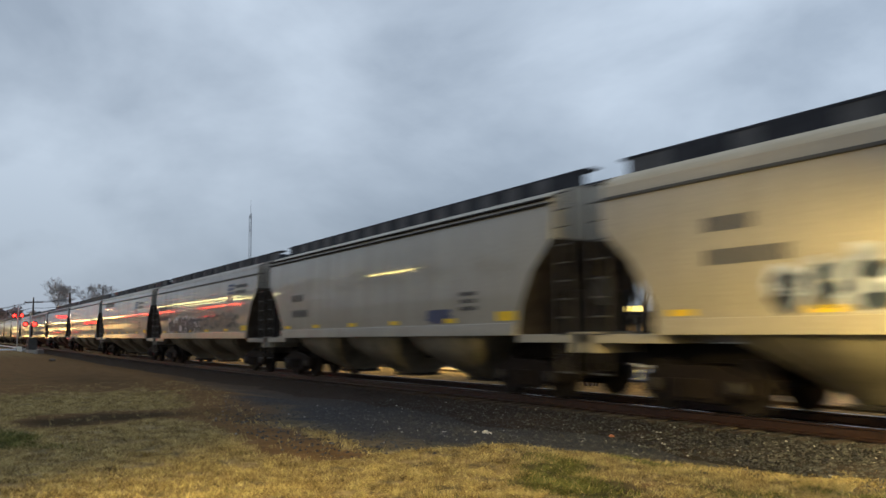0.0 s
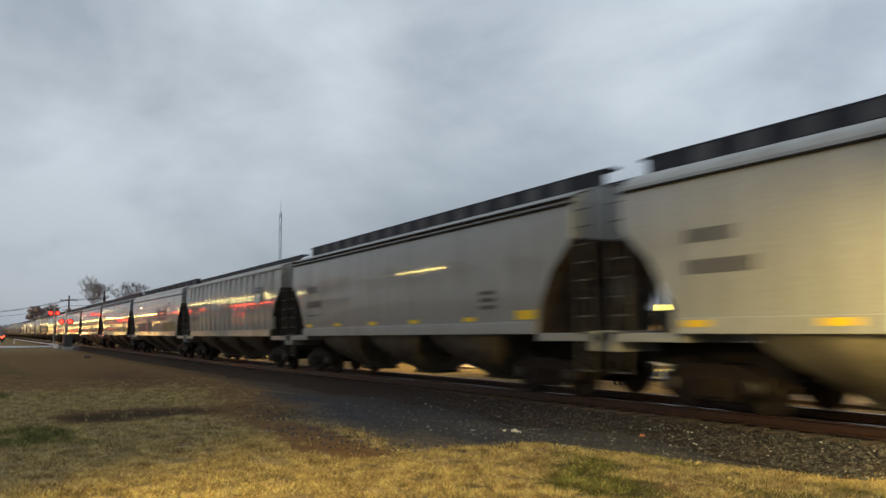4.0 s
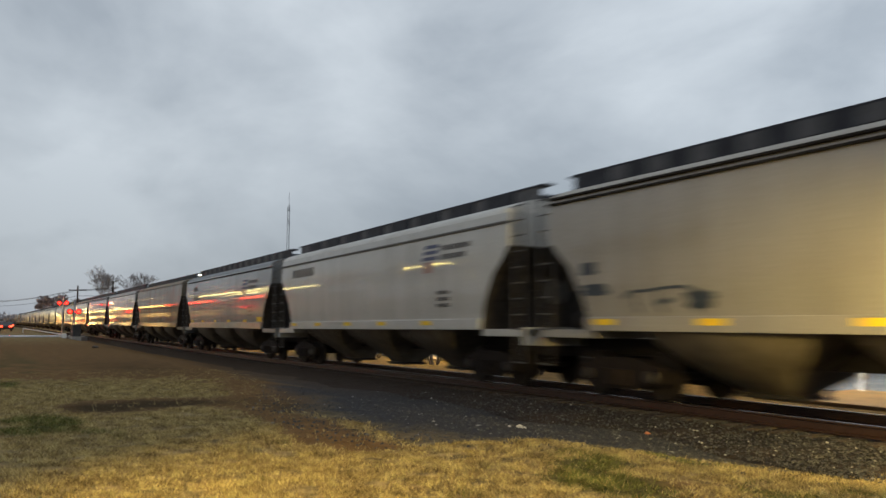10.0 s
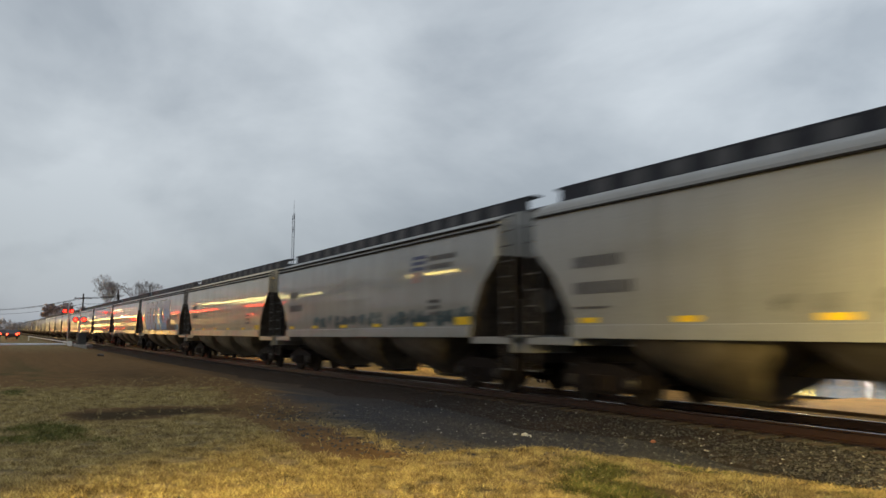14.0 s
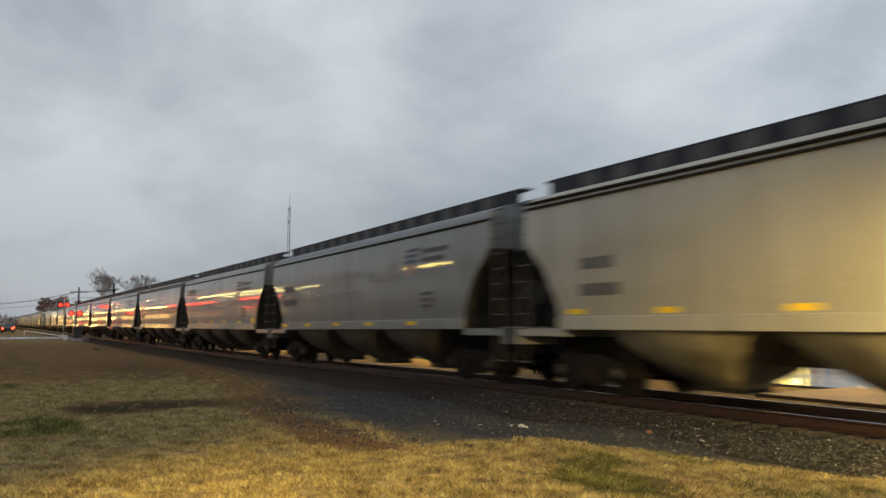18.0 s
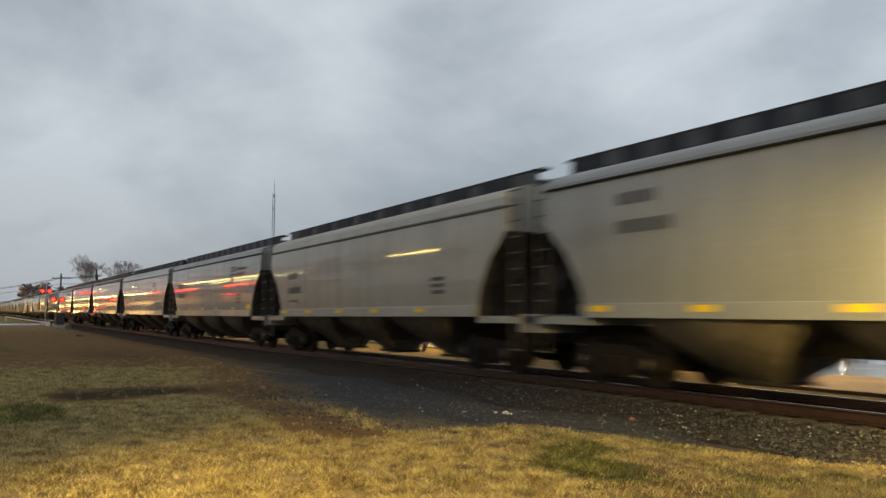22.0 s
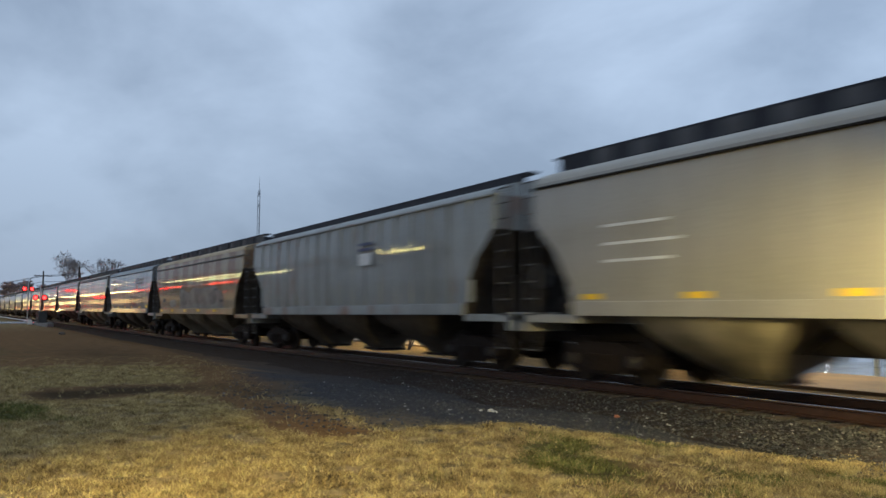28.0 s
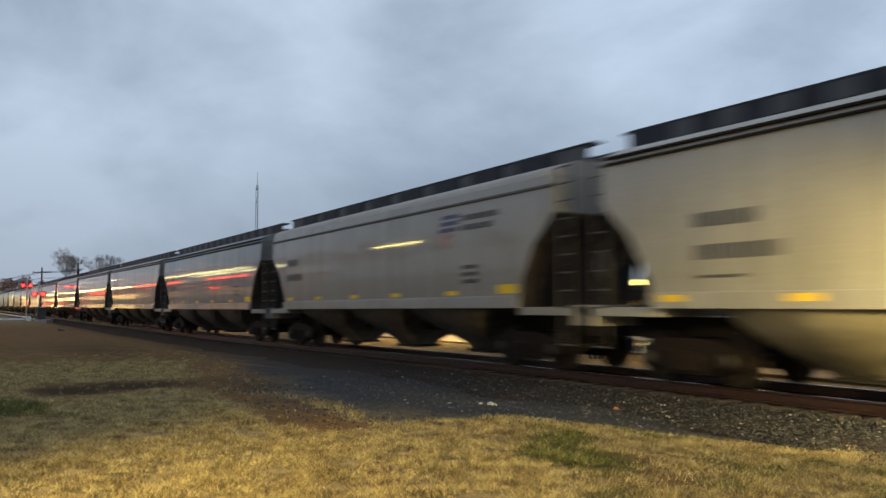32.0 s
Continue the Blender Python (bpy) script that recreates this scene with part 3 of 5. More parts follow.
for k in range(1, 300):
    shared("tie", tie.data, track, pose(9 - 0.5 * k, TRACK_Y + random.uniform(-0.04, 0.04), -0.055 + grade(9 - 0.5 * k) + random.uniform(-0.008, 0.004), 0, 0, random.uniform(-1, 1)))


def scatter_stones(count):
    base = np.array([(1, 0, 0), (0.3, 0.9, 0), (-0.8, 0.5, 0), (-0.7, -0.6, 0), (0.4, -0.9, 0), (0.1, 0.1, 0.8), (0, 0, -0.6)])
    tri = [(0, 1, 5), (1, 2, 5), (2, 3, 5), (3, 4, 5), (4, 0, 5), (1, 0, 6), (2, 1, 6), (3, 2, 6), (4, 3, 6), (0, 4, 6)]
    rng = np.random.default_rng(5)
    verts, faces = [], []
    made = 0
    while made < count:
        x = float(-3 - 30 * rng.random() ** 1.9)
        lo = edge_of_grit(x)
        if x < -13 and rng.random() < (-13 - x) / 7:
            continue
        y = lo - 0.8 + (11.1 - lo + 0.8) * (1 - rng.random() ** 1.4) + rng.normal(0, 0.15)
        if y > 11.1:
            continue
        z = float(np.interp(y, [8.6, 9.2, 10.3, 10.8], [-0.15, -0.135, -0.097, -0.072])) + grade(x) if y > 8.6 else ground_height(x, y)
        s = 0.012 + 0.022 * rng.random() ** 2
        a = rng.random() * 6.28
        ca, sa = math.cos(a), math.sin(a)
        q = base * (1 + rng.normal(0, 0.18, base.shape)) * s
        q[:, 2] *= 0.8
        k = len(verts)
        verts += [(x + u * ca - v * sa, y + u * sa + v * ca, z + t + s * 0.2) for u, v, t in q]
        faces += [(i + k, j + k, h + k) for i, j, h in tri]
        made += 1
    m, n, l, b = material("loose_grey_stones", 0.8)
    geo = n.new("ShaderNodeNewGeometry")
    l.new(ramp_node(n, l, geo.outputs["Random Per Island"], [(0.0, (0.016, 0.0145, 0.0135)), (0.6, (0.036, 0.033, 0.031)),
                                                           (0.965, (0.07, 0.065, 0.062)), (1.0, (0.24, 0.23, 0.22))]), b.inputs["Base Color"])
    return quick_mesh("loose_ballast_stones", verts, faces, [m])


tagged(scatter_stones(15000), "loose grey crushed stones strewn beside the track", "gravel", kind="stuff")


def scatter_grass(count):
    rng = np.random.default_rng(8)
    verts, faces, greens = [], [], []
    made = 0
    while made < count:
        x = float(-2.5 - 26 * rng.random() ** 1.6)
        y = float(-1.0 + 10.5 * rng.random())
        if y > edge_of_grit(x) + 0.5 * noise.noise(Vector((x * 0.9, y * 0.9, 7.0))) + rng.normal(0, 0.12):
            continue
        bare, green, damp = cover(x, y)
        if rng.random() < bare * 0.97:
            continue
        clump = noise.noise(Vector((x * 2.1, y * 2.1, 4))) + 0.7 * noise.noise(Vector((x * 5.1, y * 5.1, 4)))
        if clump < -0.3 + rng.normal(0, 0.2):
            continue
        z = ground_height(x, y)
        for _ in range(4):
            h = (0.02 + 0.035 * rng.random()) * (1 + 0.6 * clump)
            a = rng.random() * 6.28
            px, py = x + rng.normal(0, 0.03), y + rng.normal(0, 0.03)
            lean = rng.normal(0, 0.9, 2) * h
            wd = 0.0026 + 0.0032 * rng.random()
            k = len(verts)
            verts += [(px - wd * math.cos(a), py - wd * math.sin(a), z), (px + wd * math.cos(a), py + wd * math.sin(a), z),
                      (px + lean[0], py + lean[1], z + h)]
            faces.append((k, k + 1, k + 2))
            greens.append(1 if rng.random() < green * 0.9 else 0)
        made += 1
    def blades(name, dark, mid, light):
        m, n, l, b = material(name, 0.8, 0.0, 0.06)
        geo = n.new("ShaderNodeNewGeometry")
        clumps = noise_node(n, l, n.new("ShaderNodeTexCoord").outputs["Object"], 3.2, 5.0, 0.6)
        tone = math_node(n, l, "ADD", math_node(n, l, "MULTIPLY", geo.outputs["Random Per Island"], 0.6), math_node(n, l, "MULTIPLY", math_node(n, l, "SUBTRACT", clumps, 0.37), 1.5))
        l.new(ramp_node(n, l, tone, [(0.12, dark), (0.5, mid), (0.85, light)]), b.inputs["Base Color"])
        return m

    m = blades("dry_grass_blades", (0.10, 0.07, 0.032), (0.35, 0.265, 0.115), (0.61, 0.495, 0.225))
    m2 = blades("green_grass_blades", (0.04, 0.046, 0.014), (0.12, 0.125, 0.035), (0.24, 0.23, 0.075))
    return quick_mesh("lawn_grass", verts, faces, [m, m2], None, greens)


tagged(scatter_grass(105000), "short dry straw-coloured winter grass with green tufts", "grass", kind="stuff")


# a few stones that lie apart
def rock(place, size, seed, mat, label):
    rng = random.Random(seed)
    bm = bmesh.new()
    bmesh.ops.create_icosphere(bm, subdivisions=2, radius=size)
    for v in bm.verts:
        v.co *= rng.uniform(0.8, 1.15)
        v.co.z = max(v.co.z * 0.6, -size * 0.3)
    ob = part("rock", bm, mat)
    ob.location = place
    return tagged(ob, label, "rock", "loose rocks")


PALE_ROCK = plain("pale_limestone", (0.42, 0.41, 0.39), 0.8, 0.0, 0.2, 20.0, 0.4)
rock((-10.75, 7.45, ground_height(-10.75, 7.45) + 0.02), 0.055, 1, PALE_ROCK, "pale broken stone lying on the grit")
rock((-10.55, 7.40, ground_height(-10.55, 7.40) + 0.015), 0.04, 2, PALE_ROCK, "pale broken stone lying on the grit")
rock((-10.9, 7.36, ground_height(-10.9, 7.36) + 0.012), 0.032, 3, PALE_ROCK, "pale broken stone lying on the grit")
rock((-53.1, 5.7, 0.05), 0.2, 4, BARK, "dark clod lying on the bare earth")


scrap = rock((-9.68, 9.16, -0.125), 0.045, 5, plain("faded_orange_plastic", (0.22, 0.075, 0.035), 0.6, 0.0, 0.2, 9.0), "crumpled orange plastic scrap on the ballast")
scrap.name, scrap["category"] = "litter_scrap", "litter"


# ---- trees, poles, tower ----
def limb(verts, faces, a, b, r0, r1, sides=5):
    way = (b - a).normalized()
    side = way.orthogonal().normalized()
    up = way.cross(side)
    k = len(verts)
    for p, r in ((a, r0), (b, r1)):
        for i in range(sides):
            t = 6.2832 * i / sides
            verts.append(p + side * (r * math.cos(t)) + up * (r * math.sin(t)))
    for i in range(sides):
        j = (i + 1) % sides
        faces.append((k + i, k + j, k + sides + j, k + sides + i))


def grow(rng, wood, twigs, a, way, length, r, depth, last, spreadness, least=0.004):
    """Fork a bare limb again and again; the last ones go into the crown."""
    bend = Vector((rng.gauss(0, 0.12), rng.gauss(0, 0.12), rng.gauss(0.04, 0.06)))
    b = a + way * length * 0.55
    c = b + (way + bend).normalized() * length * 0.45
    out = wood if depth < 2 else twigs
    r = max(r, least)
    limb(*out, a, b, r, r * 0.8, 6 if depth < 2 else 3)
    limb(*out, b, c, r * 0.8, r * 0.62, 6 if depth < 2 else 3)
    if depth >= last:
        return
    for k in range(rng.choice((2, 3, 3, 4))):
        turn = Vector((rng.gauss(0, spreadness), rng.gauss(0, spreadness), rng.uniform(-0.1, 0.5)))
        start = c if k < 2 else b.lerp(c, rng.random())
        grow(rng, wood, twigs, start, (way + turn).normalized(), length * rng.uniform(0.6, 0.85), r * rng.uniform(0.45, 0.62), depth + 1, last, spreadness, least)


def bare_tree(place, height, seed, last=6, name="bare_tree", label="leafless tree with a fine branching crown", leaf=False):
    rng = random.Random(seed)
    wood, twigs = ([], []), ([], [])
    grow(rng, wood, twigs, Vector((0, 0, 0)), Vector((0, 0, 1)), height * 0.30, height * 0.022, 0, last, 0.5, 0.016)
    tree = empty(name, pose(*place))
    quick_mesh("trunk", [tuple(v) for v in wood[0]], wood[1], [BARK], tree)
    tv, tf = [tuple(v) for v in twigs[0]], list(twigs[1])
    if leaf:
        tips = [v for v in twigs[0] if v.z > height * 0.3]
        for v in rng.sample(tips, min(len(tips), 2600)):
            k = len(tv)
            s = height * 0.02
            for _ in range(3):
                tv.append((v.x + rng.gauss(0, s), v.y + rng.gauss(0, s), v.z + rng.gauss(0, s)))
            tf.append((k, k + 1, k + 2))
    quick_mesh("crown", tv, tf, [REDLEAF if leaf else TWIG], tree)
    return tagged(tree, label, "tree")


def vase_shrub(place, height, seed, stems):
    """A pruned multi-stemmed shrub: stems fan out from one foot and fork into twigs."""
    rng = random.Random(seed)
    shrub = empty("bare_shrub", pose(*place))
    for k in range(stems):
        a = 6.2832 * k / stems + rng.uniform(-0.2, 0.2)
        way = Vector((math.cos(a) * rng.uniform(0.18, 0.62), math.sin(a) * rng.uniform(0.18, 0.62), 1)).normalized()
        wood, twigs = ([], []), ([], [])
        foot = Vector((math.cos(a) * 0.16, math.sin(a) * 0.16, -0.1))
        mid = foot + way * height * 0.33
        limb(*wood, foot, mid, 0.036, 0.028, 6)
        grow(rng, wood, twigs, mid, (way + Vector((0, 0, 0.2))).normalized(), height * 0.24, 0.022, 1, 4, 0.32)
        stem = quick_mesh("stem", [tuple(v) for v in wood[0]], wood[1], [BARK], shrub)
        quick_mesh("twigs", [tuple(v) for v in twigs[0]], twigs[1], [TWIG], stem)
    return tagged(shrub, "leafless multi-stemmed shrub with fanned grey stems", "shrub", "shrubs along the track")


for k, (az, y, h, stems) in enumerate(((41.3, 17.0, 4.2, 12), (47.9, 17.2, 4.0, 9), (54.0, 17.0, 4.1, 9), (61.3, 16.9, 4.0, 7), (65.4, 17.3, 4.0, 8), (70.5, 17.0, 4.0, 7))):
    vase_shrub((-math.tan(radians(az)) * y, y, -0.1), h, 20 + k, stems)


def at(az, dist, z=0.0):
    a = radians(az)
    return (-math.sin(a) * dist, math.cos(a) * dist, z)


bare_tree(at(82.8, 175), 13.0, 3, 7)
bare_tree(at(81.9, 180), 12.5, 4, 7)
bare_tree(at(83.9, 178), 11.5, 6, 7)
for az, d, h, seed in ((86.9, 260, 9.6, 9), (86.0, 250, 8.6, 11)):
    bare_tree(at(az, d), h, seed, 5, label="low spreading tree that keeps its dead russet leaves", leaf=True).scale = (1.4, 1.4, 1.05)
for k, (az, d, h) in enumerate(((44.0, 62, 8.5), (38.5, 95, 9.5), (36.0, 98, 10), (33.5, 92, 9), (30.5, 88, 10), (48.5, 90, 9), (52.5, 100, 9.5), (57.5, 110, 9))):
    bare_tree(at(az, d), h, 40 + k, 5)


# dark trees on the road's side, which the train's flank mirrors
grove = bare_tree((-30, -48, 0), 15, 70, 5, label="dark tree with dead russet leaves beyond the road", leaf=True)
for k in range(20):
    copy_thing(grove, pose(-62 - 12.5 * k + random.uniform(-4, 4), -46 + random.uniform(-10, 6), 0, 0, 0, random.uniform(0, 360)))


def distant_woods(seed):
    """A low, ragged line of woods on the horizon."""
    rng = np.random.default_rng(seed)
    verts, faces = [], []
    for k in range(16000):
        az = radians(rng.uniform(20, 100))
        d = rng.uniform(420, 480)
        top = 5.0 + 3.0 * noise.noise(Vector((az * 40, 0, 0))) + 2.0 * noise.noise(Vector((az * 160, 3, 0)))
        c = np.array((-math.sin(az) * d, math.cos(az) * d, rng.uniform(0, 1) ** 1.3 * top))
        i = len(verts)
        verts += [tuple(c + rng.normal(0, 0.8, 3)) for _ in range(3)]
        faces.append((i, i + 1, i + 2))
    return quick_mesh("distant_woods", verts, faces, [TWIG])


tagged(distant_woods(3), "low dark line of leafless woods on the horizon", "woods", kind="stuff")


def utility_pole(place, height, lean, arm):
    pole = empty("utility_pole", pose(*place, 0, lean, 0))
    bm = bmesh.new()
    rod(bm, (0, 0, -0.3), (0, 0, height), 0.16, 0.10, 10)
    part("shaft", bm, POLE_WOOD, pole)
    if arm:
        bm = bmesh.new()
        box(bm, -0.05, 0.05, -1.2, 1.2, height - 0.75, height - 0.63, 0.01)
        part("crossarm", bm, POLE_WOOD, pole)
        for y in (-1.05, -0.5, 0.5, 1.05):
            bm = bmesh.new()
            rod(bm, (0, y, height - 0.63), (0, y, height - 0.48), 0.04, 0.03, 6)
            part("insulator", bm, CAP_STEEL, pole)
    else:
        bm = bmesh.new()
        rod(bm, (0.2, 0, height - 1.5), (0.2, 0, height - 0.8), 0.17, 0.17, 10)
        part("transformer", bm, CAP_STEEL, pole)
    return tagged(pole, "weathered wooden utility pole" + (" with a crossarm" if arm else " with a grey transformer"), "utility pole", "poles by the crossing")


pa, pb = at(85.1, 130, 0), at(83.0, 120, 0)
utility_pole(pa, 6.9, 1.5, True)
utility_pole(pb, 7.2, 0, False)
pc = at(91.5, 210, 0)
utility_pole(pc, 7.5, 0, True)


def sagging_cable(a, b, sag):
    bm = bmesh.new()
    a, b = Vector(a), Vector(b)
    pts = [a.lerp(b, k / 12) - Vector((0, 0, sag * 4 * (k / 12) * (1 - k / 12))) for k in range(13)]
    side = (b - a).cross(Vector((0, 0, 1))).normalized() * 0.03
    up = Vector((0, 0, 0.03))
    rings = [[bm.verts.new(p + d) for d in (side, up, -side, -up)] for p in pts]
    for p, q in zip(rings, rings[1:]):
        for i in range(4):
            bm.faces.new((p[i], p[(i + 1) % 4], q[(i + 1) % 4], q[i]))
    return tagged(part("overhead_cable", bm, BLACK), "thin black overhead cable between utility poles", "cable")


for dz in (6.2, 6.35, 5.4):
    sagging_cable((pa[0], pa[1], dz), (pc[0], pc[1], dz), 0.9)
    sagging_cable((pa[0], pa[1], dz), (pb[0], pb[1], dz), 0.1)


def lattice_tower(place, height):
    tower = empty("lattice_radio_mast", pose(*place))
    r = 0.45
    legs = [(r * math.cos(t), r * math.sin(t)) for t in (0.3, 2.394, 4.489)]
    for x, y in legs:
        bm = bmesh.new()
        rod(bm, (x, y, 0), (x, y, height - 5), 0.07, 0.06, 5)
        part("leg", bm, GALV_DARK, tower)
    bm = bmesh.new()
    z = 0.0
    while z < height - 6:
        for i in range(3):
            a, b = legs[i], legs[(i + 1) % 3]
            rod(bm, (*a, z), (*b, z + 1.0), 0.03, 0.03, 3)
        z += 1.0
    part("bracing", bm, GALV_DARK, tower)
    bm = bmesh.new()
    rod(bm, (0, 0, height - 6), (0, 0, height), 0.08, 0.035, 6)
    part("whip_antenna", bm, GALV_DARK, tower)
    for z, s in ((height - 5.2, 0.8), (height - 9.5, 0.7)):
        bm = bmesh.new()
        box(bm, -s, s, -0.06, 0.06, z, z + 0.12)
        for q in (-s, s):
            rod(bm, (q, 0, z - 0.8), (q, 0, z + 0.9), 0.06, 0.06, 5)
        part("antenna_bracket", bm, GALV_DARK, tower)
    return tagged(tower, "thin grey lattice radio mast with antennas", "radio mast")


GALV_DARK = plain("dull_grey_mast_steel", (0.10, 0.11, 0.125), 0.6, 0.3, 0.2, 4.0)
lattice_tower(at(71.65, 260), 43.5)


# ---- level crossing ----
def signal_mast(place, height, turn, arm=0.0, upper=0.0):
    mast = empty("crossing_signal", pose(*place, 0, 0, turn))
    bm = bmesh.new()
    box(bm, -0.35, 0.35, -0.35, 0.35, -0.5, 0.2, 0.02)
    part("footing", bm, CONCRETE, mast)
    bm = bmesh.new()
    rod(bm, (0, 0, 0.2), (0, 0, height), 0.07, 0.07, 10)
    part("post", bm, GALV, mast)
    for z in (height - 1.15,) + ((height - 2.8,) if upper else ()):
        for s in (-0.42, 0.42):
            bm = bmesh.new()
            rod(bm, (s, -0.02, z), (s, 0.05, z), 0.30, 0.30, 16)
            back = part("light_backing", bm, BLACK, mast)
            bm = bmesh.new()
            rod(bm, (s, -0.09, z), (s, -0.021, z), 0.17, 0.17, 14)
            part("red_lens", bm, RED_GLOW, back, "glowing red flasher lens")
            bm = bmesh.new()
            rod(bm, (s, 0.051, z), (s, 0.12, z), 0.17, 0.17, 14)
            part("red_lens", bm, RED_GLOW, back, "glowing red flasher lens")
        bm = bmesh.new()
        box(bm, -0.45, 0.45, -0.03, 0.03, z - 0.04, z + 0.04)
        part("light_bar", bm, BLACK, mast)
    if arm:
        bm = bmesh.new()
        box(bm, -0.22, 0.22, -0.18, 0.18, 0.75, 1.35, 0.03)
        part("gate_machine", bm, GALV, mast)
        gate = bmesh.new()
        box(gate, -0.02, 0.02, 0, 0.01, 1.0, 1.01)
        gate = part("gate_arm", gate, GATE_WHITE, mast)
        n = 10
        for k in range(n):
            bm = bmesh.new()
            box(bm, -0.3 - arm * (k + 1) / n, -0.3 - arm * k / n, -0.26, -0.23, 1.0, 1.10)
            part("gate_stripe", bm, GATE_RED if k % 2 else GATE_WHITE, gate)
        for q in (0.35, 0.65, 0.98):
            bm = bmesh.new()
            rod(bm, (-0.3 - arm * q, -0.245, 1.10), (-0.3 - arm * q, -0.245, 1.22), 0.05, 0.05, 8)
            part("gate_lamp", bm, RED_SOFT, gate, "small glowing red lamp")
        bm = bmesh.new()
        box(bm, 0.3, 0.95, -0.3, -0.2, 0.85, 1.3, 0.03)
        part("counterweight", bm, GATE_WHITE, mast)
    return tagged(mast, "railway crossing signal with lit red flashers" + (" and lowered gate arm" if arm else ""), "crossing signal", "signals at the level crossing")


signal_mast((-91.0, 7.6, 0.04), 3.75, 70)
signal_mast((-112.0, 8.0, 0.0), 5.1, 70)
signal_mast((-107.0, 17.0, 0.0), 7.0, 90)
signal_mast((-106.0, -8.8, 0.0), 5.4, 90, 0.0, 1)
# two more unseen masts, added to widen the red mirrored by the cars
signal_mast((-108.0, -2.5, 0.0), 5.0, 90)
signal_mast((-106.0, -14.0, 0.0), 5.6, 90)


# ---- waiting vehicles and lamps ----
def hatchback(place, turn, mat, label):
    car = empty("parked_car", pose(*place, 0, 0, turn))
    bm = bmesh.new()
    outline = [(-2.15, 0.35), (2.15, 0.35), (2.2, 0.6), (2.1, 0.85), (1.1, 0.98), (0.45, 1.42), (-1.1, 1.48), (-1.95, 1.0), (-2.2, 0.9), (-2.22, 0.55)]
    prism(bm, outline, -0.86, 0.86)
    bmesh.ops.bevel(bm, geom=bm.edges[:], offset=0.06, segments=2, affect="EDGES")
    part("body", bm, mat, car)
    for s in (-1, 1):
        bm = bmesh.new()
        prism(bm, [(-1.6, 1.0), (0.85, 1.0), (0.42, 1.36), (-1.0, 1.40)], s * 0.865, s * 0.875)
        part("side_window", bm, GLASS, car)
        for x in (-1.35, 1.35):
            bm = bmesh.new()
            rod(bm, (x, s * 0.68, 0.33), (x, s * 0.89, 0.33), 0.33, 0.33, 20)
            wheel = part("wheel", bm, TYRE, car)
            bm = bmesh.new()
            rod(bm, (x, s * 0.885, 0.33), (x, s * 0.90, 0.33), 0.20, 0.20, 16)
            part("rim", bm, GALV, wheel)
        bm = bmesh.new()
        box(bm, 2.12, 2.22, s * 0.68 - 0.16, s * 0.68 + 0.16, 0.62, 0.76, 0.02)
        part("headlight", bm, WHITE_GLOW, car, "lit white headlight")
        bm = bmesh.new()
        box(bm, -2.26, -2.18, s * 0.68 - 0.14, s * 0.68 + 0.14, 0.72, 0.90, 0.02)
        part("tail_light", bm, RED_SOFT, car, "lit red tail light")
    return tagged(car, label, "car", "vehicles waiting at the crossing")


CAR_GREY, CAR_DARK = plain("grey_hatchback_paint", (0.045, 0.045, 0.05), 0.5, 0.2, 0.05, 2.0), plain("dark_car_paint", (0.02, 0.022, 0.03), 0.45, 0.3, 0.05, 2.0)
for k, (x, y) in enumerate(((-150, 2.4), (-172, 1.6), (-190, 3.6), (-235, 3.6))):
    hatchback((x, y, 0.0), 180, CAR_DARK if k % 2 else CAR_GREY, ("dark" if k % 2 else "grey") + " hatchback on the trackside street with red tail lamps lit")
# white pipe barrier from a white post box towards the trackside street
barrier = empty("pipe_barrier")
bm = bmesh.new()
box(bm, -89.2, -88.8, 6.4, 6.8, -0.2, 0.42, 0.03)
part("post_box", bm, GATE_WHITE, barrier)
bm = bmesh.new()
rod(bm, (-89, 6.6, 0.3), (-128, 4.2, 0.62), 0.055, 0.055, 8)
part("pipe", bm, GATE_WHITE, barrier)
bm = bmesh.new()
rod(bm, (-128, 4.2, 0), (-128, 4.2, 0.66), 0.06, 0.06, 8)
part("post", bm, GATE_WHITE, barrier)
tagged(barrier, "white painted pipe barrier with a boxy end post", "barrier")
CABINET_GREY = plain("dull_cabinet_steel", (0.05, 0.048, 0.046), 0.7, 0.0, 0.25, 3.0)
relay = empty("signal_cabinet", pose(-88.6, 7.6, -0.05, 0, 0, 8))
bm = bmesh.new()
box(bm, -0.6, 0.6, -0.42, 0.42, -0.4, 0.18, 0.01)
part("plinth", bm, CONCRETE, relay)
bm = bmesh.new()
box(bm, -0.52, 0.52, -0.36, 0.36, 0.18, 1.25, 0.02)
part("casing", bm, CABINET_GREY, relay)
bm = bmesh.new()
box(bm, -0.58, 0.58, -0.42, 0.42, 1.25, 1.33, 0.02)
part("lid", bm, CABINET_GREY, relay)
for x in (-0.26, 0.26):
    bm = bmesh.new()
    box(bm, x - 0.24, x + 0.24, -0.385, -0.362, 0.26, 1.19, 0.008)
    leaf = part("door", bm, CABINET_GREY, relay)
    bm = bmesh.new()
    rod(bm, (x * 0.4, -0.40, 0.6), (x * 0.4, -0.40, 0.76), 0.015, 0.015, 6)
    part("handle", bm, GALV, leaf)
tagged(relay, "dull grey steel signal cabinet beside the crossing", "cabinet")
hatchback((-101.5, 20.5, 0.03), -90, CAR_DARK, "dark hatchback waiting beyond the track with lit headlights")


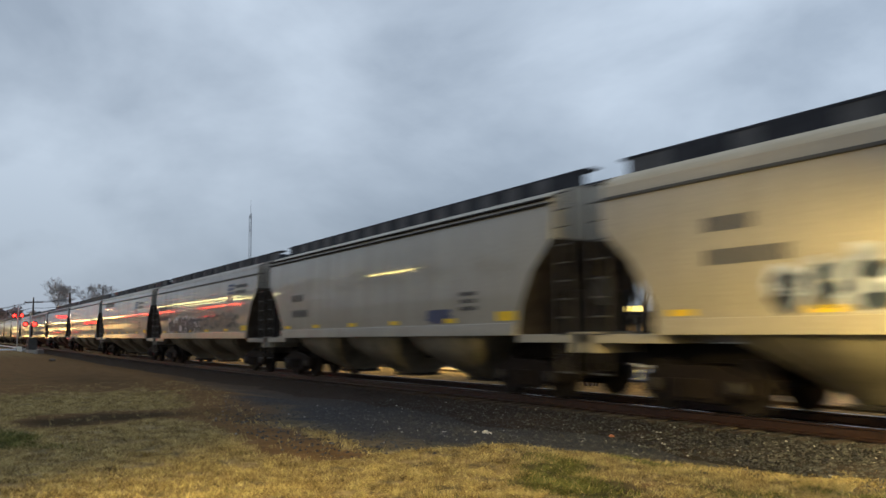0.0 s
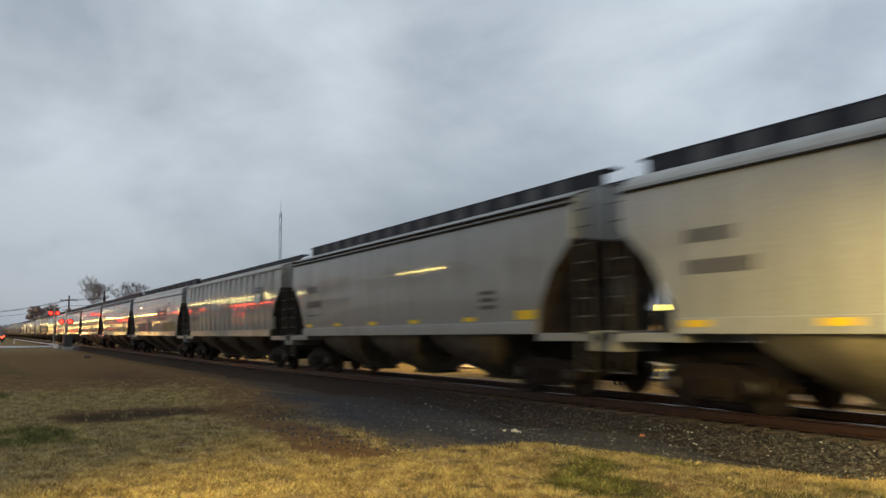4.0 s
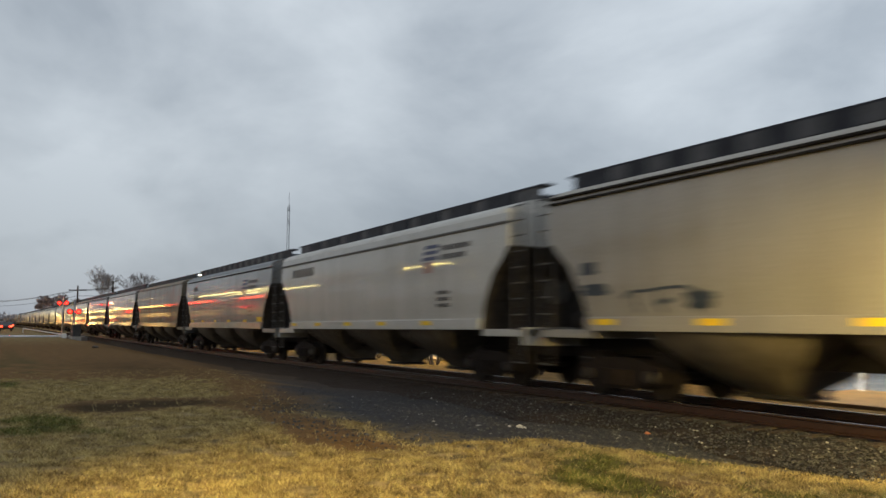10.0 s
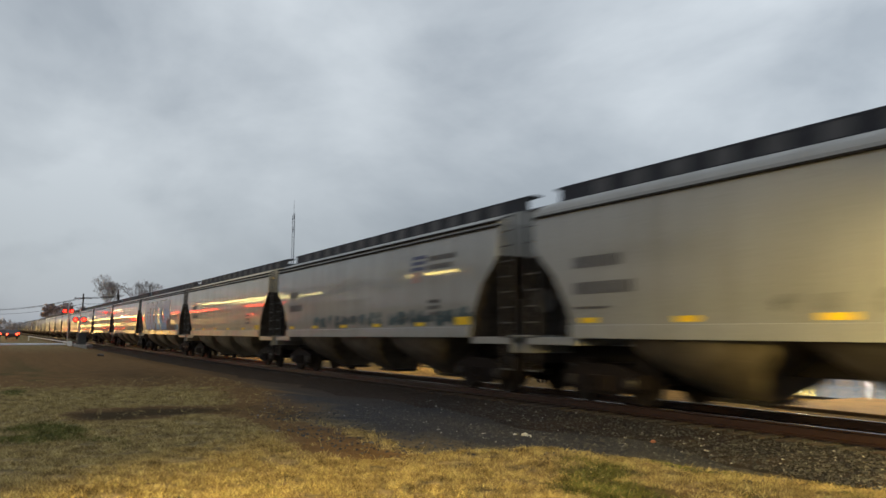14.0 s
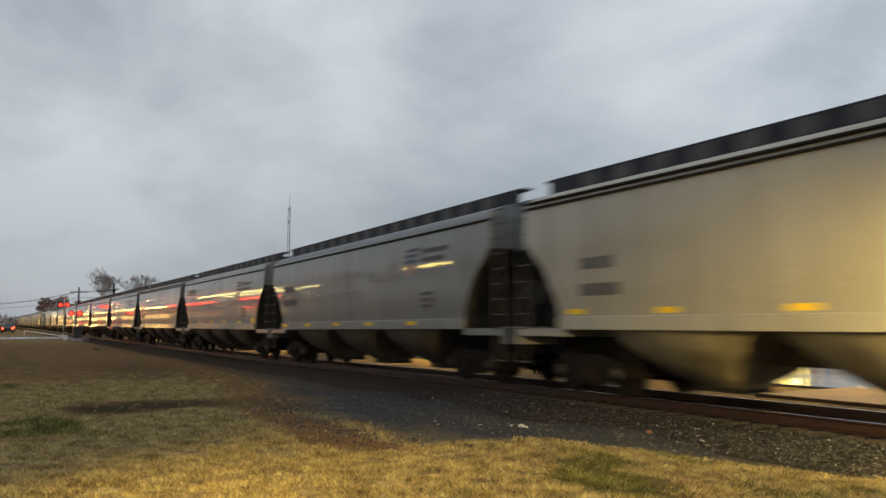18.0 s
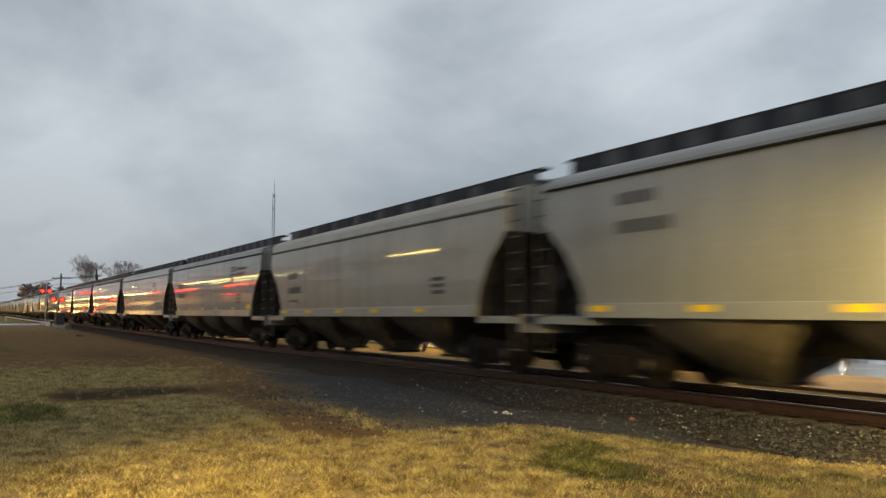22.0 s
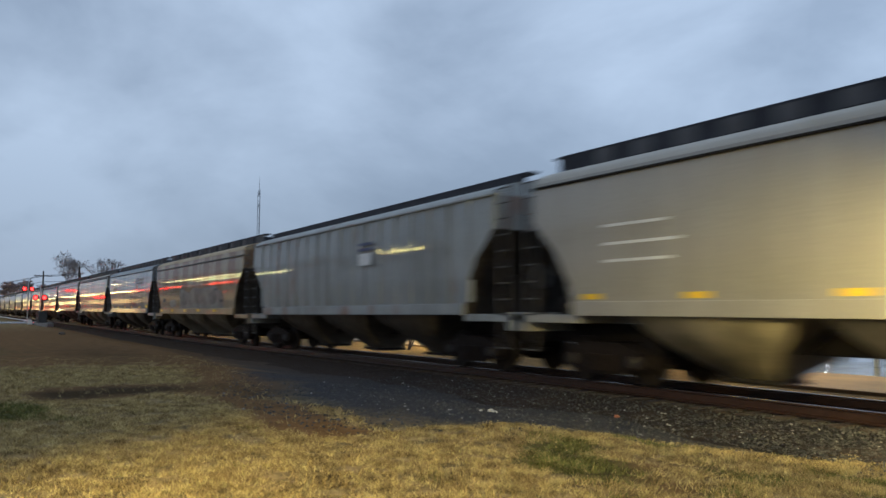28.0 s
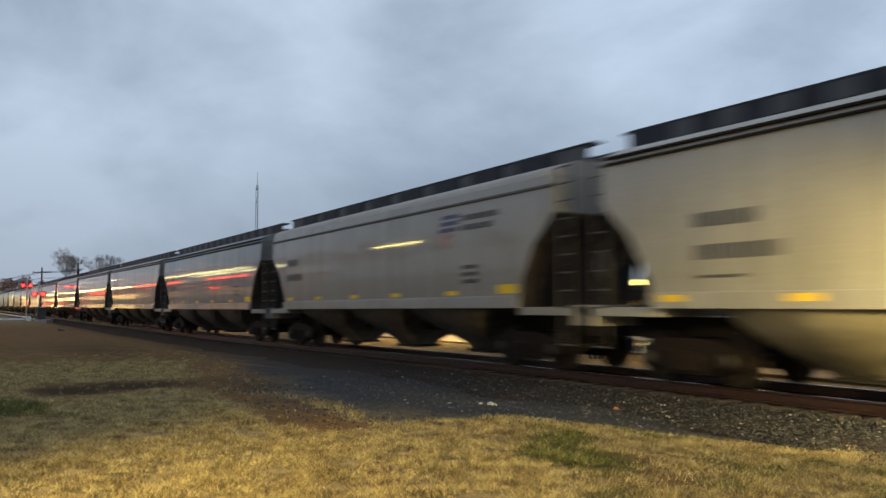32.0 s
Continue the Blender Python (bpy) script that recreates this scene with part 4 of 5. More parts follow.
def street_lamp(place, height, reach, turn, lens):
    lamp = empty("street_lamp", pose(*place, 0, 0, turn))
    bm = bmesh.new()
    rod(bm, (0, 0, 0), (0, 0, height), 0.09, 0.06, 10)
    part("pole", bm, GALV, lamp)
    bm = bmesh.new()
    rod(bm, (0, 0, height - 0.15), (reach, 0, height + 0.15), 0.035, 0.03, 8)
    part("arm", bm, GALV, lamp)
    bm = bmesh.new()
    box(bm, reach - 0.1, reach + 0.55, -0.16, 0.16, height + 0.08, height + 0.24, 0.04)
    head = part("lamp_head", bm, GALV, lamp)
    bm = bmesh.new()
    box(bm, reach + 0.02, reach + 0.46, -0.14, 0.14, height - 0.04, height + 0.075, 0.01)
    part("lens", bm, lens, head, "glowing warm lens")
    return tagged(lamp, "grey street lamp with a glowing warm lens", "street lamp", "street lamps")


street_lamp((-4.8, -4.5, 0), 4.9, 2.0, 90, WARM_GLOW)
# unseen lamp post added beside the spot that warms the right-hand cars
street_lamp((-1.4, 8.65, 0), 2.5, 0.1, 165, WARM_GLOW)
for x in (4.0, -14.0, -32.0, -52.0):
    street_lamp((x, 23.8, -0.19), 7.09, 1.9, -90, WARM_GLOW)
street_lamp((-93.0, 21.0, 0), 7.0, 1.6, 180, WARM_GLOW)
street_lamp(at(36.75, 78), 3.9, 0.6, 200, WHITE_GLOW)
street_lamp(at(32.8, 80), 3.6, 0.6, 200, WHITE_GLOW)
for x, y in ((-200, -6), (-260, -8)):
    street_lamp((x, y, 0), 7.8, 1.6, 90, WARM_GLOW)
for x, y, h in ((-150, -4, 6.4), (-168, -1.5, 4.2), (-190, -3, 6.5), (-225, -2, 5.0), (-270, -1.5, 5.0), (-330, -1, 5.0), (-420, 0, 5.0)):
    street_lamp((x, y, 0), h, 0.5, 90, WARM_GLOW)


sign = empty("roadside_sign", pose(-71.5, -17.5, 0))
for x in (-3.6, 3.6):
    bm = bmesh.new()
    rod(bm, (x, 0, -0.1), (x, 0, 8.3), 0.12, 0.10, 10)
    part("post", bm, GALV, sign)
bm = bmesh.new()
box(bm, -5.2, 5.2, -0.2, 0.12, 7.35, 8.25, 0.03)
part("board", bm, GALV, sign)
for x0, x1 in ((-5.0, -3.4), (-2.2, 5.0)):
    bm = bmesh.new()
    box(bm, x0, x1, 0.125, 0.2, 7.66, 7.9, 0.01)
    part("light_panel", bm, SIGN_GLOW, sign, "glowing warm strip")
tagged(sign, "grey roadside sign with glowing warm strips", "sign")


# ---- buildings ----
def low_shop(place, turn, width, depth, height, panes, lit=None):
    shop = empty("low_shop_building", pose(*place, 0, 0, turn))
    bm = bmesh.new()
    box(bm, -width / 2, width / 2, 0, depth, -0.2, height)
    part("wall", bm, WALL_PALE, shop)
    bm = bmesh.new()
    box(bm, -width / 2 - 0.6, width / 2 + 0.6, -1.3, depth + 0.4, height, height + 0.35, 0.03)
    part("roof", bm, ROOF_SHINGLE, shop, "dark flat overhanging roof")
    step = width * 0.8 / panes
    for k in range(panes):
        x = -width * 0.4 + step * (k + 0.5)
        bm = bmesh.new()
        for u0, u1, z0, z1 in ((-0.46, 0.46, 0.55, 0.65), (-0.46, 0.46, 2.3, 2.4), (-0.46, -0.40, 0.65, 2.3), (0.40, 0.46, 0.65, 2.3)):
            box(bm, x + u0 * step, x + u1 * step, -0.08, -0.003, z0, z1)
        win = part("window", bm, GALV, shop)
        bm = bmesh.new()
        box(bm, x - 0.40 * step, x + 0.40 * step, -0.04, -0.004, 0.65, 2.3)
        part("pane", bm, lit or WINDOW_GLOW, win, "glowing yellow window pane")
    return tagged(shop, "low pale shop with a dark roof and glowing yellow windows", "building", "buildings beyond the track")


for place, turn, width, depth, height, x0, x1, top in ((at(36.0, 86, -0.1), 36, 12, 8, 2.9, -5.7, -0.7, 4.4), (at(47.0, 90, -0.1), 47, 16, 9, 3.2, 2.2, 4.6, 4.1)):
    shop = low_shop(place, turn, width, depth, height, 5)
    shop["label"] = "low pale shop with a glowing yellow fascia and windows"
    bm = bmesh.new()
    box(bm, x0, x1, -1.3, -1.1, height + 0.352, top, 0.02)
    part("fascia_sign", bm, YELLOW_FASCIA, shop, "glowing yellow fascia sign")
low_shop(at(58.0, 100, -0.1), 58, 14, 9, 3.2, 4)

for k, x in enumerate((-176, -214, -254, -300, -360, -430, -520, -640, -790, -980)):
    shop = low_shop((x, -9.5, -0.05), 180, 34, 9, 4.4, 9, STREET_GLOW if k < 2 else FAR_GLOW)
    shop["label"] = "low pale shop row with glowing windows and fascia"
    for q in range(6):
        bm = bmesh.new()
        box(bm, -14.5 + 5 * q, -11 + 5 * q, -1.42, -1.31, 4.42, 4.7, 0.01)
        part("fascia_sign", bm, SIGN_GLOW, shop, "glowing warm fascia strip")
# shops along the near street whose red fascia shows as streaks on the train
for k, (x, strips) in enumerate(((-102, 3), (-134, 4), (-163, 3))):
    shop = low_shop((x, -9.6, -0.05), 180, 26, 8, 4.0, 5)
    shop["label"] = "low pale shop row with a red glowing fascia"
    for q in range(strips):
        bm = bmesh.new()
        box(bm, -11.5 + 6.2 * q, -7 + 6.2 * q + random.uniform(-0.6, 1.2), -1.42, -1.31, 4.38, 4.72, 0.01)
        part("fascia_sign", bm, RED_FASCIA, shop, "glowing red fascia strip")
# fuel station whose canopy lights glint along the train's flank
station = empty("fuel_station_canopy", pose(-142, -19, 0))
bm = bmesh.new()
box(bm, -26, 26, -5, 5, 7.3, 8.2, 0.04)
part("canopy_roof", bm, GATE_WHITE, station)
for x in (-20, 0, 20):
    for y in (-2.5, 2.5):
        bm = bmesh.new()
        box(bm, x - 0.2, x + 0.2, y - 0.2, y + 0.2, -0.05, 7.3)
        part("column", bm, GALV, station)
for x in (-24, -18, -12, -6, 0, 6, 12, 18, 24):
    for y in (-3, 3):
        bm = bmesh.new()
        box(bm, x - 2.2, x + 2.2, y - 0.2, y + 0.2, 7.1, 7.295)
        part("light_panel", bm, CANOPY_GLOW, station, "glowing flat canopy light")
tagged(station, "white fuel station canopy with rows of glowing lights", "canopy")


# ---- the train ----
HALF = CAR / 2
SIDE = [(1.53, 1.26), (1.545, 1.5), (1.575, 1.9), (1.595, 2.5), (1.595, 3.1), (1.58, 3.5), (1.545, 3.86)]
ROOFLINE = [(1.50, 3.96), (1.28, 4.08), (0.95, 4.18), (0.5, 4.24), (0.0, 4.26)]


def flank(z):
    """Half the car's width at the height z over the rails."""
    return float(np.interp(z, [p[1] for p in SIDE], [p[0] for p in SIDE]))


def reach(z):
    """How far from the middle the body's end stands at the height z: a slope sheet below, upright above."""
    return float(np.interp(z, [1.3, 1.8, 2.5, 3.05], [HALF - 2.0, HALF - 1.88, HALF - 1.42, HALF - 0.72]))


def body_shell():
    bm = bmesh.new()
    zs = [1.26, 1.5, 1.7, 1.9, 2.2, 2.5, 2.8, 3.1, 3.3, 3.5, 3.7, 3.86]
    us = [k / 20 for k in range(-20, 21)]
    for s in (-1, 1):
        grid = [[bm.verts.new((u * reach(z), s * flank(z), z)) for u in us] for z in zs]
        for a, c in zip(grid, grid[1:]):
            for i in range(len(us) - 1):
                f = bm.faces.new((a[i], a[i + 1], c[i + 1], c[i]) if s < 0 else (a[i + 1], a[i], c[i], c[i + 1]))
                f.smooth = True
    for e in (-1, 1):
        cols = [[bm.verts.new((e * reach(z), y * flank(z), z)) for y in (-1, -0.4, 0.4, 1)] for z in zs]
        for a, c in zip(cols, cols[1:]):
            for i in range(3):
                f = bm.faces.new((a[i], a[i + 1], c[i + 1], c[i]) if e > 0 else (a[i + 1], a[i], c[i], c[i + 1]))
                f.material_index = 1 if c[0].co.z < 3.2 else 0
    low = [bm.verts.new((x * reach(1.26), y * 1.53, 1.26)) for x, y in ((-1, -1), (-1, 1), (1, 1), (1, -1))]
    bm.faces.new(low)
    bmesh.ops.remove_doubles(bm, verts=bm.verts[:], dist=0.0005)
    for e in bm.edges:
        if len(e.link_faces) == 2 and not all(f.smooth for f in e.link_faces):
            e.smooth = False
    return bm


def roof_shell():
    bm = bmesh.new()
    line = [(-y, z) for y, z in ROOFLINE] + [(y, z) for y, z in ROOFLINE[-2::-1]]
    line = [(-1.545, 3.858)] + line + [(1.545, 3.858)]
    xs = [k / 12 * (HALF - 0.72) for k in range(-12, 13)]
    grid = [[bm.verts.new((x, y, z)) for y, z in line] for x in xs]
    for a, c in zip(grid, grid[1:]):
        for i in range(len(line) - 1):
            bm.faces.new((a[i], c[i], c[i + 1], a[i + 1])).smooth = True
    bm.faces.new(grid[0]), bm.faces.new(grid[-1][::-1])
    return bm


def bay_shell(x, wide):
    """One hopper bay: it narrows from the side sill down to its outlet."""
    bm = bmesh.new()
    rings = []
    full = ((1.27, 1.76, 1.50), (1.0, 1.40, 1.42), (0.74, 1.02, 1.18), (0.50, 0.74, 0.80), (0.36, 0.58, 0.46), (0.25, 0.50, 0.36))
    slim = ((1.27, 1.80, 1.50), (1.05, 1.46, 1.38), (0.80, 1.02, 1.08), (0.56, 0.72, 0.70), (0.36, 0.56, 0.40), (0.27, 0.50, 0.34))
    for z, hx, hy in full if wide else slim:
        rings.append([bm.verts.new((x + a * hx, b * hy, z)) for a, b in ((-1, -1), (0, -1.01), (1, -1), (1, 1), (0, 1.01), (-1, 1))])
    for a, c in zip(rings, rings[1:]):
        for i in range(6):
            j = (i + 1) % 6
            bm.faces.new((a[j], a[i], c[i], c[j])).smooth = i not in (2, 5)
    bm.faces.new(rings[-1])
    bmesh.ops.recalc_face_normals(bm, faces=bm.faces[:])
    return bm


def build_truck(parent, x):
    truck = empty("truck", pose(x, 0, 0))
    truck.parent = parent
    frame_pts = [(-1.18, 0.36), (-1.02, 0.28), (-0.72, 0.34), (-0.5, 0.20), (0.5, 0.20), (0.72, 0.34), (1.02, 0.28), (1.18, 0.36),
                 (1.18, 0.62), (0.95, 0.68), (0.55, 0.80), (-0.55, 0.80), (-0.95, 0.68), (-1.18, 0.62)]
    for s in (-1, 1):
        bm = bmesh.new()
        prism(bm, frame_pts, s * 0.96, s * 1.12)
        part("side_frame", bm, TRUCK_STEEL, truck)
        for q in (-0.22, 0.0, 0.22):
            bm = bmesh.new()
            rod(bm, (q, s * 1.16, 0.27), (q, s * 1.16, 0.58), 0.085, 0.085, 8)
            part("spring", bm, TRUCK_STEEL, truck)
        for q in (-0.89, 0.89):
            bm = bmesh.new()
            rod(bm, (q, s * 1.12, 0.457), (q, s * 1.20, 0.457), 0.12, 0.09, 12)
            part("bearing_cap", bm, CAP_STEEL, truck, "pale bearing cap")
    bm = bmesh.new()
    box(bm, -0.2, 0.2, -1.05, 1.05, 0.45, 0.82, 0.03)
    part("bolster", bm, TRUCK_STEEL, truck)
    return truck


def wheelset_mesh():
    bm = bmesh.new()
    rod(bm, (0, -1.1, 0), (0, 1.1, 0), 0.075, 0.075, 10)
    for s in (-1, 1):
        rod(bm, (0, s * 0.70, 0), (0, s * 0.83, 0), 0.457, 0.45, 28)
        rod(bm, (0, s * 0.68, 0), (0, s * 0.70, 0), 0.485, 0.485, 28)
        rod(bm, (0, s * 0.83, 0), (0, s * 0.85, 0), 0.16, 0.14, 14)
        for k in range(4):
            a = k * 1.5708
            rod(bm, (0.27 * math.cos(a), s * 0.831, 0.27 * math.sin(a)), (0.27 * math.cos(a), s * 0.842, 0.27 * math.sin(a)), 0.05, 0.05, 6)
    me = bpy.data.meshes.new("wheelset")
    bm.to_mesh(me)
    bm.free()
    me.materials.append(WHEEL_STEEL)
    return me


WHEELSET = wheelset_mesh()


def build_hopper(kind):
    """A three-bay covered hopper car, its origin between the rails at rail height. kind: smooth, banded, dashed, ribbed or low."""
    car = empty("covered_hopper_car")
    any_paint = PAINTS["grey"]
    top = {"ribbed": 4.42, "low": 4.5}.get(kind, 4.565)
    body = part("body", body_shell(), any_paint, car)
    body.data.materials.append(END_DARK)
    if kind == "ribbed":
        bm = bmesh.new()
        box(bm, -0.05, 0.05, -0.07, 0.07, 1.55, 3.84)
        rib = None
        for k in range(-8, 9):
            for s in (-1, 1):
                if rib is None:
                    rib = part("rib", bm, any_paint, body)
                    rib.matrix_basis = pose(k * 0.92, s * 1.54, 0)
                else:
                    shared("rib", rib.data, body, pose(k * 0.92, s * 1.54, 0))
    part("roof", roof_shell(), any_paint, car)
    for s in (-1, 1):
        bm = bmesh.new()
        box(bm, -HALF + 2.0, HALF - 2.0, s * 1.57 - 0.06, s * 1.57 + 0.06, 1.24, 1.52, 0.012)
        part("side_sill", bm, any_paint, car)
        bm = bmesh.new()
        if kind == "dashed":
            box(bm, -HALF + 0.72, HALF - 0.72, s * 1.565 - 0.05, s * 1.565 + 0.05, 3.60, 3.66, 0.01)
        else:
            for z in {"smooth": (3.79, 3.91), "banded": (3.765,)}.get(kind, (3.86,)):
                box(bm, -HALF + 0.72, HALF - 0.72, s * 1.56 - 0.055, s * 1.56 + 0.055, z - 0.022, z + 0.022, 0.008)
        part("top_chord", bm, {"smooth": STEEL_DARK, "banded": STEEL_DARK, "dashed": EAVE_GREY}.get(kind, any_paint), car, "dull rail along the eave")
        # running board along the roof, with its upright edge plate
        bm = bmesh.new()
        box(bm, -HALF + 0.45, HALF - 0.45, s * 0.62 - 0.14, s * 0.62 + 0.14, top - 0.05, top, 0.01)
        if kind == "dashed":
            plate = bmesh.new()
            box(plate, -HALF + 0.62, HALF - 0.62, s * 0.73 - 0.012, s * 0.73 + 0.012, top - 0.36, top + 0.002)
            part("edge_plate", plate, ROOF_PLATE, car, "dull grey plate along the roof walkway")
        else:
            box(bm, -HALF + 0.62, HALF - 0.62, s * 0.74 - 0.015, s * 0.74 + 0.015, min(top - 0.25, 4.2), top + 0.005)
        part("running_board", bm, ROOF_DARK, car, "dark steel roof walkway")
    for k in range(8 if kind == "dashed" else 4):
        step = (HALF - 1.4) * 2 / (8 if kind == "dashed" else 4)
        x = -HALF + 1.4 + step * (k + 0.5)
        bm = bmesh.new()
        hy, lid = (0.80, top - 0.005) if kind == "dashed" else (0.74, top - 0.06)
        box(bm, x - step * 0.33, x + step * 0.33, -hy, hy, 4.15, lid, 0.03)
        part("hatch_cover", bm, ROOF_DARK if kind == "dashed" else GALV_DARK, car)
    if kind in ("smooth", "banded"):
        bm = bmesh.new()
        box(bm, -0.26, 0.26, -0.012, 0.012, -0.19, 0.085, 0.006)
        latch = None
        for k in range(14):
            place = pose(-HALF + 1.5 + (CAR - 3.0) * (k + 0.5) / 14, -0.766, top - 0.13)
            if latch is None:
                latch = part("hatch_latch", bm, ROOF_PLATE, car)
                latch.matrix_basis = place
            else:
                shared("hatch_latch", latch.data, car, place)
    for e in (-1, 1):
        bm = bmesh.new()
        box(bm, min(e * (HALF - 0.22), e * (HALF - 2.1)), max(e * (HALF - 0.22), e * (HALF - 2.1)), -1.5, 1.5, 1.10, 1.26, 0.015)
        box(bm, min(e * (HALF - 0.22), e * (HALF - 0.34)), max(e * (HALF - 0.22), e * (HALF - 0.34)), -1.5, 1.5, 0.92, 1.30, 0.015)
        part("end_platform", bm, any_paint, car)
        bm = bmesh.new()
        box(bm, min(e * (HALF - 0.85), e * (HALF - 1.55)), max(e * (HALF - 0.85), e * (HALF - 1.55)), -0.62, 0.62, 1.26, 2.15, 0.03)
        part("end_cabinet", bm, STEEL_DARK, car)
        for s in (-1, 1):
            bm = bmesh.new()
            x0, x1 = e * (HALF - 0.28), e * (HALF - 0.72)
            for x in (x0, x1):
                rod(bm, (x, s * 1.47, 1.1), (x, s * 1.47, 4.0), 0.022, 0.022, 6)
            for k in range(9):
                rod(bm, (x0, s * 1.50, 1.25 + 0.34 * k), (x1, s * 1.50, 1.25 + 0.34 * k), 0.016, 0.016, 6)
            rod(bm, (x0, s * 1.47, 1.1), (x0, s * 1.47, 0.55), 0.018, 0.018, 6)
            rod(bm, (x1, s * 1.47, 1.1), (x1, s * 1.47, 0.55), 0.018, 0.018, 6)
            rod(bm, (x0, s * 1.47, 0.56), (x1, s * 1.47, 0.56), 0.018, 0.018, 6)
            part("ladder", bm, LADDER, car, "thin dull steel ladder")
            bm = bmesh.new()
            rod(bm, (e * (HALF - 0.78), s * 1.40, 1.26), (e * (HALF - 0.78), s * 1.40, 3.9), 0.05, 0.05, 6)
            rod(bm, (e * (HALF - 0.5), s * 0.7, 1.26), (e * (HALF - 0.85), s * 0.7, 3.2), 0.045, 0.045, 6)
            part("end_post", bm, STEEL_DARK, car)
        bm = bmesh.new()
        box(bm, min(e * (HALF - 0.35), e * (HALF + 0.02)), max(e * (HALF - 0.35), e * (HALF + 0.02)), -0.13, 0.13, 0.70, 0.98, 0.04)
        part("coupler", bm, TRUCK_STEEL, car)
        build_truck(car, e * (HALF - 2.35))
    bm = bmesh.new()
    rod(bm, (HALF - 0.42, -0.5, 2.1), (HALF - 0.34, -0.5, 2.1), 0.28, 0.28, 18)
    part("brake_wheel", bm, LADDER, car)
    bm = bmesh.new()
    rod(bm, (-HALF + 1.0, -0.9, 1.45), (-HALF + 1.9, -0.9, 1.45), 0.2, 0.2, 14)
    part("air_reservoir", bm, STEEL_DARK, car)
    bm = bmesh.new()
    box(bm, -HALF + 0.3, HALF - 0.3, -0.28, 0.28, 0.69, 1.08)
    part("centre_sill", bm, STEEL_DARK, car)
    for x in (-3.95, 0.0, 3.95):
        bay = part("hopper_bay", bay_shell(x, kind in ("smooth", "banded", "low")), BAY_GRIME_SHADE, car, "dark sloped hopper bay, grime and shade in its colour")
        bm = bmesh.new()
        box(bm, x - 0.58, x + 0.58, -0.42, 0.42, 0.20, 0.28, 0.015)
        part("discharge_gate", bm, STEEL_DARK, bay, "dark outlet gate")
        for q in (-1.2, -0.4, 0.4, 1.2):
            bm = bmesh.new()
            rod(bm, (x + q, -1.49, 1.25), (x + q * 0.90, -1.37, 1.05), 0.022, 0.022, 4)
            rod(bm, (x + q * 0.90, -1.37, 1.05), (x + q * 0.62, -1.06, 0.80), 0.022, 0.022, 4)
            part("stiffener_rib", bm, STEEL_DARK, bay)
    return car


PAINTED = ("body", "rib", "roof", "side_sill", "end_platform")


def dust_bays(car):
    """Dusty beige paint on the bays in place of the dark grime-and-shade brown."""
    for ob in car.children:
        if base_name(ob) == "hopper_bay":
            ob.material_slots[0].link = "OBJECT"
            ob.material_slots[0].material = DUSTY
            ob["label"] = "dusty beige sloped hopper bay"


def base_name(ob):
    return ob.name.split(".")[0]


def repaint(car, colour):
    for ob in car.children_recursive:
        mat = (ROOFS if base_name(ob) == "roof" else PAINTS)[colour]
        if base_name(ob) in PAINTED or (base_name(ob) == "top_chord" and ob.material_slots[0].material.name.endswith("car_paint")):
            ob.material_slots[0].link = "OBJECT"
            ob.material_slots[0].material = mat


def side_quad(bm, x0, x1, z0, z1, lift=0.008):
    """A marking painted on the flank that faces the road, following its curve."""
    n = max(1, int((z1 - z0) / 0.25))
    rows = [[bm.verts.new((x, -flank(z) - lift, z)) for x in (x0, x1)] for z in [z0 + (z1 - z0) * k / n for k in range(n + 1)]]
    for a, c in zip(rows, rows[1:]):
        bm.faces.new((a[0], a[1], c[1], c[0]))


def reporting_marks(car, x, z, lines, mat=INK, seed=0):
    """Rows of unreadable lettering as plain bars, one bar a character."""
    rng = random.Random(seed)
    for w_, h_, dz in lines:
        bm = bmesh.new()
        u = x
        while u < x + w_:
            step = h_ * rng.uniform(0.5, 0.8)
            side_quad(bm, u, min(u + step * 0.72, x + w_), z + dz, z + dz + h_)
            u += step
        part("lettering", bm, mat, car, "plain bars of faded lettering")


def flag_logo(car, x, z=3.02):
    bm = bmesh.new()
    for k in range(3):
        side_quad(bm, x + 0.06 * k, x + 0.85 + 0.04 * k, z + 0.15 * k, z + 0.15 * k + 0.09)
    part("emblem", bm, INK_BLUE, car, "faded blue striped emblem")
    bm = bmesh.new()
    side_quad(bm, x + 0.05, x + 0.6, z - 0.32, z - 0.04)
    part("emblem_field", bm, INK_RED, car, "faded pink emblem field")
    reporting_marks(car, x + 1.05, z, [(1.5, 0.13, 0.2), (1.3, 0.13, -0.02)], INK, 3)


def reflectors(car, xs, on_sill):
    for x in xs:
        bm = bmesh.new()
        if on_sill:
            side_quad(bm, x - 0.29, x + 0.29, 1.36, 1.48, 0.102)
        elif x > 6:
            side_quad(bm, x - 0.42, x + 0.3, 1.57, 1.76, 0.012)
        else:
            side_quad(bm, x - 0.27, x + 0.27, 1.56, 1.66, 0.012)
        part("reflector_tape", bm, REFLECTOR, car, "yellow reflective tape")


def stroke(bm, pts, width, lift):
    for (xa, za), (xb, zb) in zip(pts, pts[1:]):
        d = Vector((xb - xa, zb - za))
        if d.length < 1e-4:
            continue
        q = Vector((-d.y, d.x)).normalized() * width / 2
        e = d.normalized() * width * 0.2
        ring = [(xa + q.x - e.x, za + q.y - e.y), (xb + q.x + e.x, zb + q.y + e.y), (xb - q.x + e.x, zb - q.y + e.y), (xa - q.x - e.x, za - q.y - e.y)]
        bm.faces.new([bm.verts.new((x, -flank(z) - lift, z)) for x, z in ring][::-1])


